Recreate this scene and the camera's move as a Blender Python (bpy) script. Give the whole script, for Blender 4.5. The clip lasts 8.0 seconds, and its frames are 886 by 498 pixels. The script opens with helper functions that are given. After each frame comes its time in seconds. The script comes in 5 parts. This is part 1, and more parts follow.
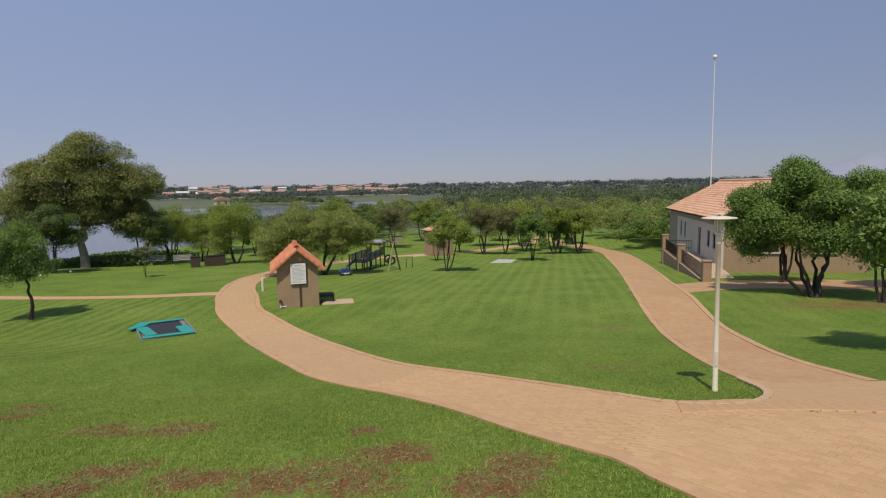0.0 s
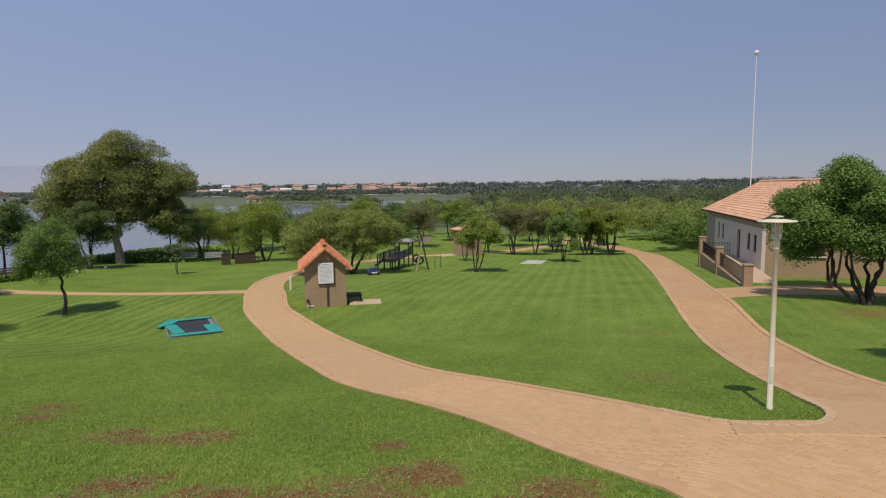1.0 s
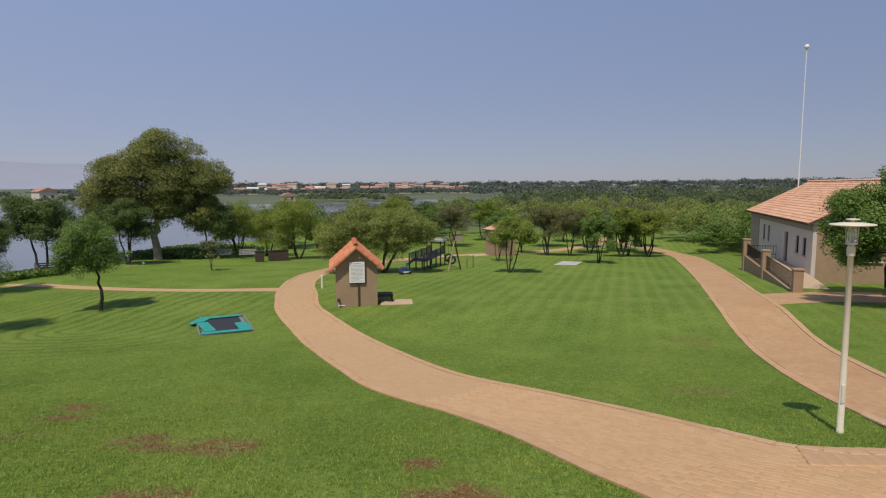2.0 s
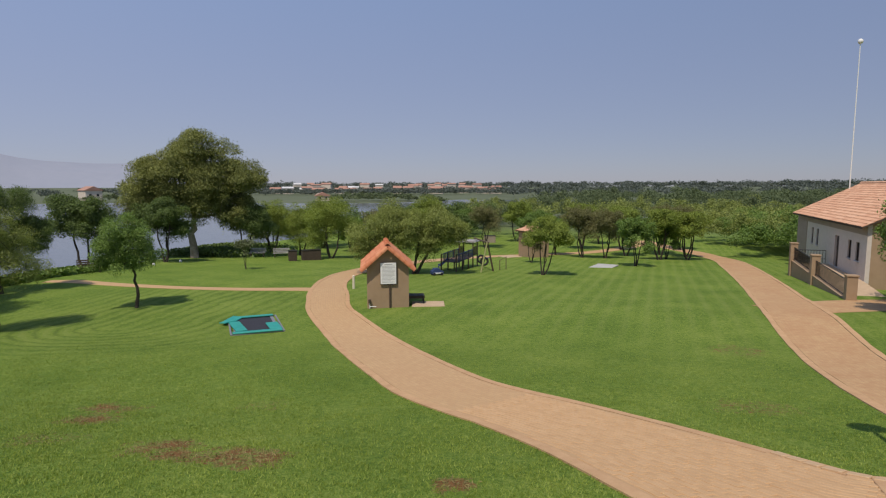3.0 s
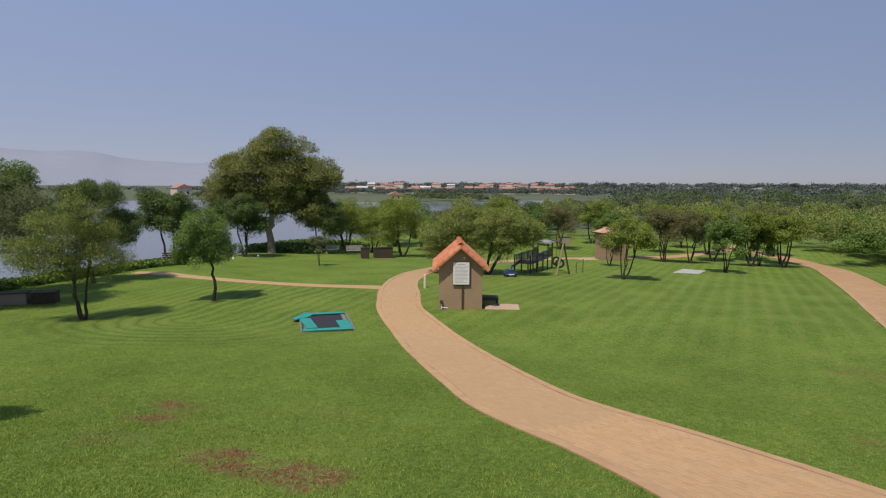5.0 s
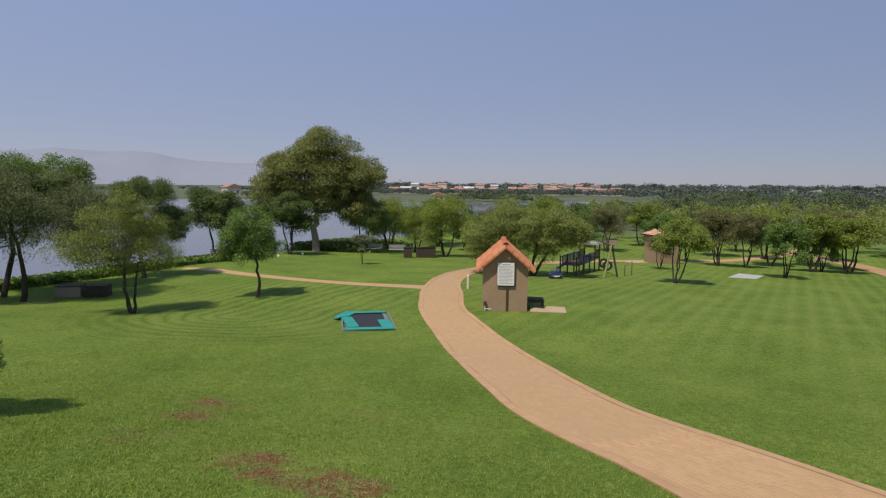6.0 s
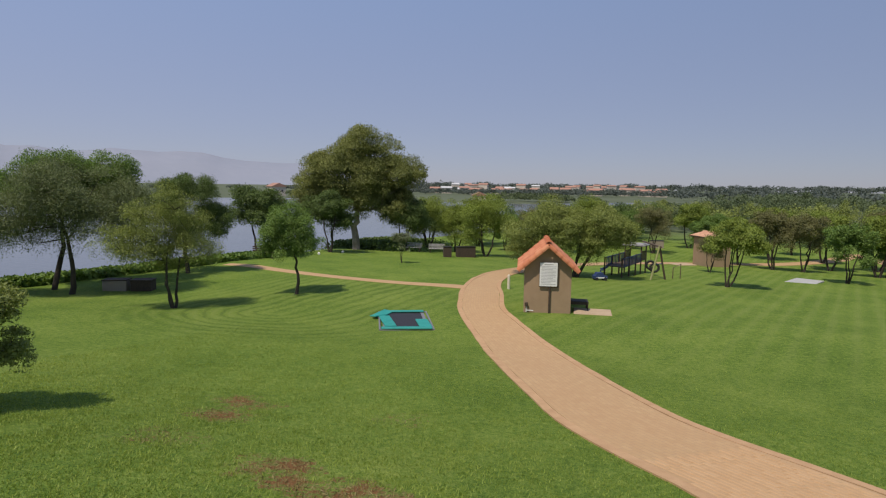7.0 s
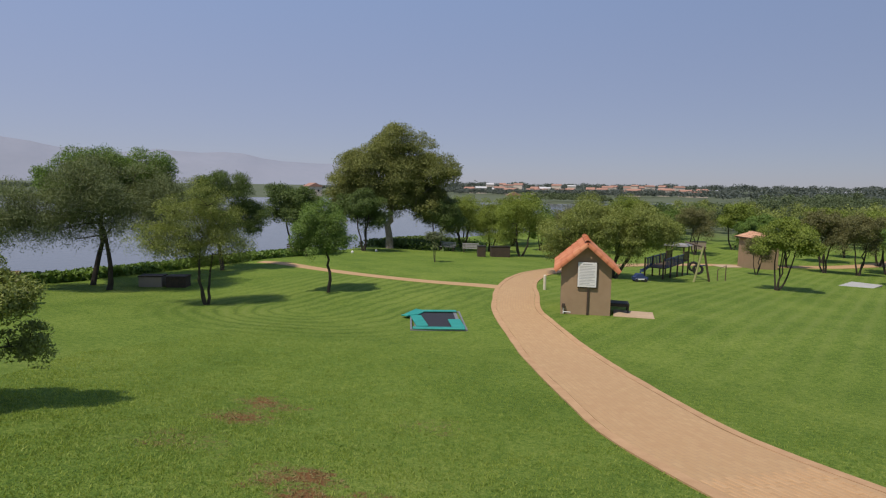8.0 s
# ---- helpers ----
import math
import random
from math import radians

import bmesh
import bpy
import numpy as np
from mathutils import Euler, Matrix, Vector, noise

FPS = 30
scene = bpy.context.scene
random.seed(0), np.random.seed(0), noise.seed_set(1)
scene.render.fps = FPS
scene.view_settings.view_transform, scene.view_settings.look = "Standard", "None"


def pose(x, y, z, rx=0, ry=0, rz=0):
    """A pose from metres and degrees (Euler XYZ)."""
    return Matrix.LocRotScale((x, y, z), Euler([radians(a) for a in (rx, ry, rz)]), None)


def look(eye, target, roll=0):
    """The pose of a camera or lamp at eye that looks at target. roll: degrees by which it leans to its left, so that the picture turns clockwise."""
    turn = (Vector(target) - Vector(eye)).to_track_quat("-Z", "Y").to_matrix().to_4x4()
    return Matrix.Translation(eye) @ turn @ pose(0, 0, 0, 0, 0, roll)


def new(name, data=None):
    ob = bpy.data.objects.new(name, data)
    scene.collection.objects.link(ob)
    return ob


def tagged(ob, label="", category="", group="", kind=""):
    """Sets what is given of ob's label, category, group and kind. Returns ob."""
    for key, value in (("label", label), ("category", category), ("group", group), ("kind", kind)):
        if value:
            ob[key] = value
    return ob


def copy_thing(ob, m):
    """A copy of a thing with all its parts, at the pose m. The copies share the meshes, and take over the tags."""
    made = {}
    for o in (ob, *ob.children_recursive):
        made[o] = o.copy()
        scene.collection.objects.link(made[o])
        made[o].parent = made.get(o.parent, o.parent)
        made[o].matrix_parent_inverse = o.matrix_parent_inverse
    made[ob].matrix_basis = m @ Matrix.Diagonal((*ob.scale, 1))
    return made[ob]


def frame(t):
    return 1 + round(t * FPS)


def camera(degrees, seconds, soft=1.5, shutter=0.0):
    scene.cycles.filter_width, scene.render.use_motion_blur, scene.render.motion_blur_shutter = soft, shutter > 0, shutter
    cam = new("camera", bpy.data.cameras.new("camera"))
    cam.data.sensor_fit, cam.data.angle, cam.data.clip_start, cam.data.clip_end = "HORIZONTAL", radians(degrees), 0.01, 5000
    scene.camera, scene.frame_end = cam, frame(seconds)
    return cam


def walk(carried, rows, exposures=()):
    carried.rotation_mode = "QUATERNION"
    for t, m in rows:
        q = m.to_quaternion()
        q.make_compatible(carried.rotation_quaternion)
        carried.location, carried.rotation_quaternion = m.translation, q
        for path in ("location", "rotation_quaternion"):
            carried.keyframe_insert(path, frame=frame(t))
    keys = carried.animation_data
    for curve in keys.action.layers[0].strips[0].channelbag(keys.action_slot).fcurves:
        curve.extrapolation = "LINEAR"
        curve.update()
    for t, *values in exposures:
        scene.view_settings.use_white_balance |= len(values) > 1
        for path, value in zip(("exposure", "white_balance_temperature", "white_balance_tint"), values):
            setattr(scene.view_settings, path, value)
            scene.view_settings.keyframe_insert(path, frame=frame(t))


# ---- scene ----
cam = camera(76.0, 8.0, soft=1.2)
PATH = [
    (0, (2.260, -2.056, 5.320), (2.251, -0.068, 5.104), -0.96),
    (0.5, (2.243, -1.763, 5.324), (2.185, 0.224, 5.107), -0.84),
    (1, (2.188, -1.459, 5.311), (2.080, 0.526, 5.094), -0.67),
    (1.5, (2.124, -1.127, 5.297), (1.961, 0.855, 5.078), -0.49),
    (3, (1.966, -0.311, 5.281), (1.636, 1.649, 5.063), -0.15),
    (3.5, (1.882, -0.038, 5.267), (1.496, 1.912, 5.048), -0.02),
    (4, (1.770, 0.218, 5.228), (1.326, 2.156, 5.009), 0.04),
    (4.5, (1.652, 0.468, 5.177), (1.148, 2.391, 4.959), 0.17),
    (6, (1.297, 1.260, 5.005), (0.585, 3.117, 4.789), 0.59),
    (6.5, (1.175, 1.539, 4.935), (0.394, 3.368, 4.719), 0.77),
    (7, (1.055, 1.845, 4.863), (0.214, 3.646, 4.646), 0.83),
    (7.5, (0.926, 2.151, 4.789), (0.032, 3.927, 4.571), 0.91),
    (8, (0.780, 2.449, 4.711), (-0.168, 4.196, 4.493), 0.88),
]
walk(cam, [(t, look(eye, target, roll)) for t, eye, target, roll in PATH], [(0, 0.0, 6800, 14), (8, 0.0, 6800, 14)])

# ---------------- light ----------------
SUN_AZ, SUN_EL = 193.0, 60.0          # compass-like, degrees from +y clockwise
world = bpy.data.worlds.new("world")
scene.world = world
world.use_nodes = True
wn = world.node_tree.nodes
bg = wn["Background"]
sky = wn.new("ShaderNodeTexSky")
sky.sky_type = 'NISHITA'
sky.sun_disc = False
sky.sun_elevation = radians(SUN_EL)
sky.sun_rotation = radians(SUN_AZ)
sky.air_density, sky.dust_density, sky.ozone_density = 1.0, 0.7, 6.0
sky.altitude = 1100
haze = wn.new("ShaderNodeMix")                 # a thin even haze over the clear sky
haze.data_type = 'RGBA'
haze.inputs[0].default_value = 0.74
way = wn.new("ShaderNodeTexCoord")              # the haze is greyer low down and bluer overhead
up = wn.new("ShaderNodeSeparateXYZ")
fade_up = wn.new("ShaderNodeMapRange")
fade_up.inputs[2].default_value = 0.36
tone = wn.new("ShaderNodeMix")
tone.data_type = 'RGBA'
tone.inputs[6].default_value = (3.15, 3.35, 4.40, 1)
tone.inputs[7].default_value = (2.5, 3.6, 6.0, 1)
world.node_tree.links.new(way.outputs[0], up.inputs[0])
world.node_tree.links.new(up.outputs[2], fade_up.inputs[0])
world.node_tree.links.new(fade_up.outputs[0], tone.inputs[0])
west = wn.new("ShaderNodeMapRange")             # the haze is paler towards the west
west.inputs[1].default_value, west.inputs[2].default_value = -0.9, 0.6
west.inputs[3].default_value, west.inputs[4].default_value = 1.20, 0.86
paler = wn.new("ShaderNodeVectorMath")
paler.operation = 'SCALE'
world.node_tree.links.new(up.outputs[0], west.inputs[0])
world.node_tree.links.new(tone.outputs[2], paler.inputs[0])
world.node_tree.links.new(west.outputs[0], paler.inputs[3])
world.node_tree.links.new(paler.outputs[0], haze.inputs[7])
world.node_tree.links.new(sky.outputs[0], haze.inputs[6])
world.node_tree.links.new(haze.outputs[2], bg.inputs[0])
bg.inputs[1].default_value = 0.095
sun = new("sun", bpy.data.lights.new("sun", 'SUN'))
sun.data.energy = 3.4
sun.data.angle = radians(0.6)
sun.data.color = (1.0, 0.93, 0.80)
sd = Vector((math.sin(radians(SUN_AZ)) * math.cos(radians(SUN_EL)), math.cos(radians(SUN_AZ)) * math.cos(radians(SUN_EL)), math.sin(radians(SUN_EL))))
sun.matrix_world = look(sd * 60, (0, 0, 0))

# ---------------- materials ----------------
def mat(name, rough=0.85):
    m = bpy.data.materials.new(name)
    m.use_nodes = True
    nt = m.node_tree
    b = nt.nodes["Principled BSDF"]
    b.inputs["Roughness"].default_value = rough
    return m, nt, b


def nd(nt, kind, **values):
    n = nt.nodes.new(kind)
    for key, v in values.items():
        n.inputs[key.replace("_", " ")].default_value = v
    return n


def ramp(nt, fac, stops):
    r = nt.nodes.new("ShaderNodeValToRGB")
    e = r.color_ramp.elements
    while len(e) < len(stops):
        e.new(0.5)
    for el, (p, c) in zip(e, stops):
        el.position, el.color = p, (*c, 1)
    nt.links.new(fac, r.inputs[0])
    return r.outputs[0]


def mix(nt, fac, a, b, blend='MIX'):
    m = nt.nodes.new("ShaderNodeMix")
    m.data_type, m.blend_type = 'RGBA', blend
    for sock, v in ((m.inputs[0], fac), (m.inputs[6], a), (m.inputs[7], b)):
        if isinstance(v, (int, float)):
            sock.default_value = v
        elif isinstance(v, tuple):
            sock.default_value = (*v, 1)
        else:
            nt.links.new(v, sock)
    return m.outputs[2]


def mth(nt, op, a, b=0.0, c=0.0):
    m = nt.nodes.new("ShaderNodeMath")
    m.operation = op
    for sock, v in zip(m.inputs, (a, b, c)):
        if isinstance(v, (int, float)):
            sock.default_value = v
        else:
            nt.links.new(v, sock)
    return m.outputs[0]


def coords(nt, kind="Object"):
    return nt.nodes.new("ShaderNodeTexCoord").outputs[kind]


def noisy(nt, vec, scale, detail=4, rough=0.6):
    n = nd(nt, "ShaderNodeTexNoise", Scale=scale, Detail=detail, Roughness=rough)
    nt.links.new(vec, n.inputs["Vector"])
    return n.outputs["Fac"]


def bump(nt, b, height, strength=0.3, dist=0.02):
    n = nd(nt, "ShaderNodeBump", Strength=strength, Distance=dist)
    nt.links.new(height, n.inputs["Height"])
    nt.links.new(n.outputs[0], b.inputs["Normal"])


def surface(name, dark, light, scale=8.0, rough=0.85, rel=0.25, metal=0.0, fine=60.0):
    """A surface that varies at two scales between two colours, with fine relief."""
    m, nt, b = mat(name, rough)
    v = coords(nt)
    big, small = noisy(nt, v, scale), noisy(nt, v, fine, 2)
    f = mth(nt, 'ADD', mth(nt, 'MULTIPLY', big, 0.65), mth(nt, 'MULTIPLY', small, 0.35))
    nt.links.new(ramp(nt, f, [(0.3, dark), (0.7, light)]), b.inputs["Base Color"])
    b.inputs["Metallic"].default_value = metal
    bump(nt, b, small, rel, 0.01)
    return m


def foliage(name, dark, light, trans=0.27):
    m, nt, b = mat(name, 0.55)
    geo = nt.nodes.new("ShaderNodeNewGeometry")
    v = coords(nt)
    f = mth(nt, 'ADD', mth(nt, 'MULTIPLY', geo.outputs["Random Per Island"], 0.36), mth(nt, 'ADD', mth(nt, 'MULTIPLY', noisy(nt, v, 0.9, 2), 0.42), mth(nt, 'MULTIPLY', noisy(nt, v, 0.19, 1), 0.34)))
    col = ramp(nt, f, [(0.2, dark), (0.85, light)])
    nt.links.new(col, b.inputs["Base Color"])
    b.inputs["Specular IOR Level"].default_value = 0.25
    tr = nt.nodes.new("ShaderNodeBsdfTranslucent")
    nt.links.new(mix(nt, 1.0, col, (1.0, 1.0, 0.55), 'MULTIPLY'), tr.inputs[0])
    mx = nt.nodes.new("ShaderNodeMixShader")
    mx.inputs[0].default_value = trans
    nt.links.new(b.outputs[0], mx.inputs[1])
    nt.links.new(tr.outputs[0], mx.inputs[2])
    nt.links.new(mx.outputs[0], nt.nodes["Material Output"].inputs[0])
    return m


LEAF = {
    "dark": foliage("leaf_dark", (0.055, 0.091, 0.032), (0.173, 0.246, 0.066)),
    "olive": foliage("leaf_olive", (0.127, 0.166, 0.049), (0.363, 0.414, 0.114)),
    "bright": foliage("leaf_bright", (0.114, 0.174, 0.032), (0.329, 0.399, 0.079)),
    "green": foliage("leaf_green", (0.070, 0.132, 0.033), (0.232, 0.350, 0.079)),
    "karee": foliage("leaf_karee", (0.083, 0.112, 0.054), (0.254, 0.302, 0.133)),
    "grey": foliage("leaf_grey", (0.092, 0.118, 0.065), (0.247, 0.282, 0.144)),
    "gum": foliage("leaf_gum", (0.092, 0.120, 0.036), (0.324, 0.345, 0.105)),
    "rust": foliage("leaf_rust", (0.106, 0.110, 0.048), (0.277, 0.273, 0.118)),
    # distance leaves: bluish air haze put into the colour, slight here, full below
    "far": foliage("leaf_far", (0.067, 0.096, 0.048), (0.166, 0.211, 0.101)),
    "haze": foliage("leaf_haze_tint", (0.090, 0.114, 0.105), (0.143, 0.167, 0.145)),
}
BARK = surface("bark_dark", (0.025, 0.020, 0.016), (0.075, 0.060, 0.045), 6, 0.95, 0.6)
BARK_PALE = surface("bark_pale", (0.16, 0.12, 0.09), (0.46, 0.40, 0.33), 2.0, 0.8, 0.4)
PLASTER = surface("plaster_tan", (0.30, 0.205, 0.125), (0.37, 0.26, 0.165), 2.5, 0.95, 0.25)
PLASTER_GREY = surface("plaster_grey", (0.29, 0.235, 0.185), (0.36, 0.30, 0.24), 1.5, 0.95, 0.25)
PLASTER_PALE = surface("plaster_pale", (0.52, 0.46, 0.40), (0.62, 0.56, 0.50), 2.5, 0.9, 0.2)
CREAM = surface("cream_paint", (0.62, 0.56, 0.42), (0.74, 0.69, 0.55), 4, 0.55, 0.1)
METAL_DARK = surface("metal_dark", (0.02, 0.018, 0.016), (0.045, 0.04, 0.035), 10, 0.5, 0.1, 0.3)
WOOD_DARK = surface("wood_dark", (0.035, 0.025, 0.018), (0.09, 0.06, 0.04), 9, 0.8, 0.3)
WHITE = surface("white_board", (0.70, 0.70, 0.68), (0.80, 0.80, 0.79), 5, 0.5, 0.05)
STONE = surface("slab_concrete", (0.36, 0.36, 0.34), (0.50, 0.50, 0.48), 3, 0.9, 0.3)
SANDSTONE = surface("slab_tan", (0.42, 0.30, 0.19), (0.55, 0.41, 0.27), 3, 0.9, 0.3)
DARK = surface("dark_void", (0.012, 0.012, 0.012), (0.03, 0.03, 0.03), 3, 0.4, 0.05)

# ---------------- ground form ----------------
KNOLL_Y = [-60, -10, 2, 5.5, 7, 8.3, 10, 12, 14.4, 17, 19, 22, 24.2, 27, 31, 61, 65.4, 400]
KNOLL_Z = [2.5, 2.45, 2.2, 1.83, 1.50, 1.21, 0.87, 0.62, 0.38, 0.08, -0.08, -0.10, -0.09, -0.20, -0.437, -2.15, -2.4, -2.5]


def ground_z(x, y):
    s = 0.0
    for d in (-1.2, -0.6, 0.0, 0.6, 1.2):      # a rounded knoll falls to the lawn, then a long slope to the woods
        s = s + np.interp(y + d, KNOLL_Y, KNOLL_Z) / 5
    s = s + np.interp(y, [10, 16, 24, 31], [0.026, 0.0145, 0.0145, 0.0]) * np.clip(x, -22, 14)
    sh = shore_x(y) - x                       # metres beyond the lawn's edge
    near = np.clip((sh - 1.0) / 7.0, 0, 1)
    r = np.hypot(x, y)
    ang = np.degrees(np.arctan2(-x, np.maximum(y, 1e-3)))
    far = np.clip((r - far_shore(ang)) / 25.0, 0, 1)
    k = near * near * (3 - 2 * near) * (1 - far)
    rise = np.clip((r - 700) / 900, 0, 1) * 7.0
    return s * (1 - k) + (-4.2) * k + rise


def shore_x(y):
    """The lawn's edge along the lake."""
    return np.interp(y, [-400, -60, 0, 13, 20, 28, 38, 54, 62, 75, 100, 150, 230, 320, 1000], [-60, -31, -28.2, -28.3, -29.3, -28.3, -29.2, -33.3, -35, -34, -27, -12, 10, 30, 30])


def far_shore(ang):
    return np.interp(ang, [-10, 0, 8, 14, 20, 30, 40, 60, 90], [330, 330, 340, 285, 270, 300, 340, 330, 300])


def gz(x, y):
    return float(ground_z(np.array(float(x)), np.array(float(y))))


WATER_Z = -3.0

# ---------------- mesh helpers ----------------
def mesh_from(name, verts, faces, material, smooth=False):
    me = bpy.data.meshes.new(name)
    me.from_pydata(verts, [], faces)
    me.materials.append(material)
    if smooth:
        for p in me.polygons:
            p.use_smooth = True
    return me


def thing(name, label, category, at, rz=0.0, group="", kind=""):
    ob = new(name)
    ob.matrix_world = pose(*at, 0, 0, rz)
    return tagged(ob, label, category, group, kind)


def part(name, bm, material, parent, label="", smooth=False):
    """Links a bmesh as one mesh object under a thing or a part, in the thing's own frame."""
    me = bpy.data.meshes.new(name)
    bmesh.ops.recalc_face_normals(bm, faces=bm.faces)
    bm.to_mesh(me)
    bm.free()
    me.materials.append(material)
    if smooth:
        for p in me.polygons:
            p.use_smooth = True
    ob = new(name, me)
    ob.parent = parent
    if label:
        ob["label"] = label
    return ob


def box(bm, cx, cy, cz, sx, sy, sz, bev=0.0, m=None):
    r = bmesh.ops.create_cube(bm, size=1.0)
    vs = r["verts"]
    bmesh.ops.scale(bm, vec=(sx, sy, sz), verts=vs)
    bmesh.ops.translate(bm, vec=(cx, cy, cz), verts=vs)
    if bev:
        es = list({e for v in vs for e in v.link_edges})
        out = bmesh.ops.bevel(bm, geom=es, offset=bev, segments=1, affect='EDGES')
        vs = list({v for f in out["faces"] for v in f.verts} | {v for v in vs if v.is_valid})
    if m is not None:
        bmesh.ops.transform(bm, matrix=m, verts=vs)
    return vs


def boxes(*rows, bev=0.0):
    bm = bmesh.new()
    for r in rows:
        box(bm, *r, bev=bev)
    return bm


def tube(bm, pts, radii, sides=6):
    """A tapering tube along points."""
    rings = []
    pts = [Vector([float(q) for q in p]) for p in pts]
    radii = [float(r) for r in radii]
    for i, p in enumerate(pts):
        d = (pts[min(i + 1, len(pts) - 1)] - pts[max(i - 1, 0)])
        d = d.normalized() if d.length > 1e-6 else Vector((0, 0, 1))
        a = d.cross(Vector((0.31, 0.9, 0.2))).normalized()
        b = d.cross(a)
        rings.append([bm.verts.new(p + radii[i] * (math.cos(2 * math.pi * k / sides) * a + math.sin(2 * math.pi * k / sides) * b)) for k in range(sides)])
    for r0, r1 in zip(rings, rings[1:]):
        for k in range(sides):
            bm.faces.new((r0[k], r0[(k + 1) % sides], r1[(k + 1) % sides], r1[k]))
    bm.faces.new(rings[0][::-1])
    bm.faces.new(rings[-1])


def lathe(bm, profile, sides=24, at=(0, 0, 0)):
    rings = [[bm.verts.new((at[0] + r * math.cos(2 * math.pi * k / sides), at[1] + r * math.sin(2 * math.pi * k / sides), at[2] + z)) for k in range(sides)] for r, z in profile]
    for r0, r1 in zip(rings, rings[1:]):
        for k in range(sides):
            bm.faces.new((r0[k], r0[(k + 1) % sides], r1[(k + 1) % sides], r1[k]))
    bm.faces.new(rings[0][::-1])
    bm.faces.new(rings[-1])


def prism(bm, outline, y0, y1):
    """An outline in x and z drawn out along y."""
    a = [bm.verts.new((x, y0, z)) for x, z in outline]
    b = [bm.verts.new((x, y1, z)) for x, z in outline]
    n = len(outline)
    for k in range(n):
        bm.faces.new((a[k], a[(k + 1) % n], b[(k + 1) % n], b[k]))
    bm.faces.new(a[::-1])
    bm.faces.new(b)


def quads_mesh(name, v, material):
    """A mesh of loose quads from an array of shape (n, 4, 3)."""
    n = len(v)
    me = bpy.data.meshes.new(name)
    me.vertices.add(4 * n)
    me.vertices.foreach_set("co", v.reshape(-1).astype(np.float32))
    me.loops.add(4 * n)
    me.loops.foreach_set("vertex_index", np.arange(4 * n, dtype=np.int32))
    me.polygons.add(n)
    me.polygons.foreach_set("loop_start", np.arange(0, 4 * n, 4, dtype=np.int32))
    me.polygons.foreach_set("loop_total", np.full(n, 4, dtype=np.int32))
    me.materials.append(material)
    me.update()
    me.validate()
    return me


def leaves(rng, centres, size, slim=0.42, droop=0.0, up=0.3, outward=None):
    """Leaf blades at given centres: rhombs with a folded tip, freely turned."""
    n = len(centres)
    d = rng.normal(size=(n, 3))
    d[:, 2] -= droop
    d /= np.linalg.norm(d, axis=1, keepdims=True)
    w = rng.normal(size=(n, 3)) * (1.0 if outward is None else 0.55)
    w[:, 2] += up
    if outward is not None:
        w += outward * 1.3
    s = np.cross(d, w)
    s /= np.linalg.norm(s, axis=1, keepdims=True) + 1e-9
    nrm = np.cross(s, d)
    L = size * rng.uniform(0.6, 1.3, (n, 1))
    v = np.empty((n, 4, 3))
    v[:, 0] = centres - d * L * 0.5
    v[:, 1] = centres + s * L * slim * 0.5 + nrm * L * 0.07
    v[:, 2] = centres + d * L * 0.5 - nrm * L * 0.05
    v[:, 3] = centres - s * L * slim * 0.5 + nrm * L * 0.07
    return v

# ---------------- ground, water, paving ----------------
WORN = ((-6.2, 8.63, 0.5, 0.3, 1.15), (-3.13, 6.65, 0.3, 0.25, 1.15), (-2.08, 6.57, 0.5, 0.25, 1.15), (1.04, 6.16, 0.25, 0.2, 1.15), (0.91, 4.36, 0.5, 0.4, 1.15), (0.28, 4.18, 0.5, 0.35, 1.15),
        (1.54, 4.97, 0.5, 0.35, 1.15), (1.3, 3.99, 0.5, 0.3, 1.15), (3.08, 4.37, 0.4, 0.4, 1.15), (2.76, 3.84, 0.5, 0.35, 1.15), (-1.98, 4.64, 0.5, 0.3, 1.15), (-2.27, 4.13, 0.6, 0.3, 1.15),
        (-0.76, 4.29, 0.5, 0.3, 1.15), (-6.58, 9.56, 0.55, 0.3, 1), (-3.46, 7.2, 0.35, 0.25, 1.2), (-3.64, 6.88, 0.4, 0.3, 0.9), (-5.71, 7.13, 0.6, 0.4, 0.5), (-3.5, 10.24, 0.5, 0.4, 0.4),
        (-2.04, 6.88, 0.5, 0.3, 1.1), (-2.63, 6.61, 0.4, 0.3, 0.8), (8.13, 18.46, 0.6, 0.6, 0.6), (6.4, 11.69, 0.7, 0.4, 0.7), (8.39, 18.37, 0.6, 0.5, 0.6), (19.26, 21.53, 2.5, 0.8, 1))


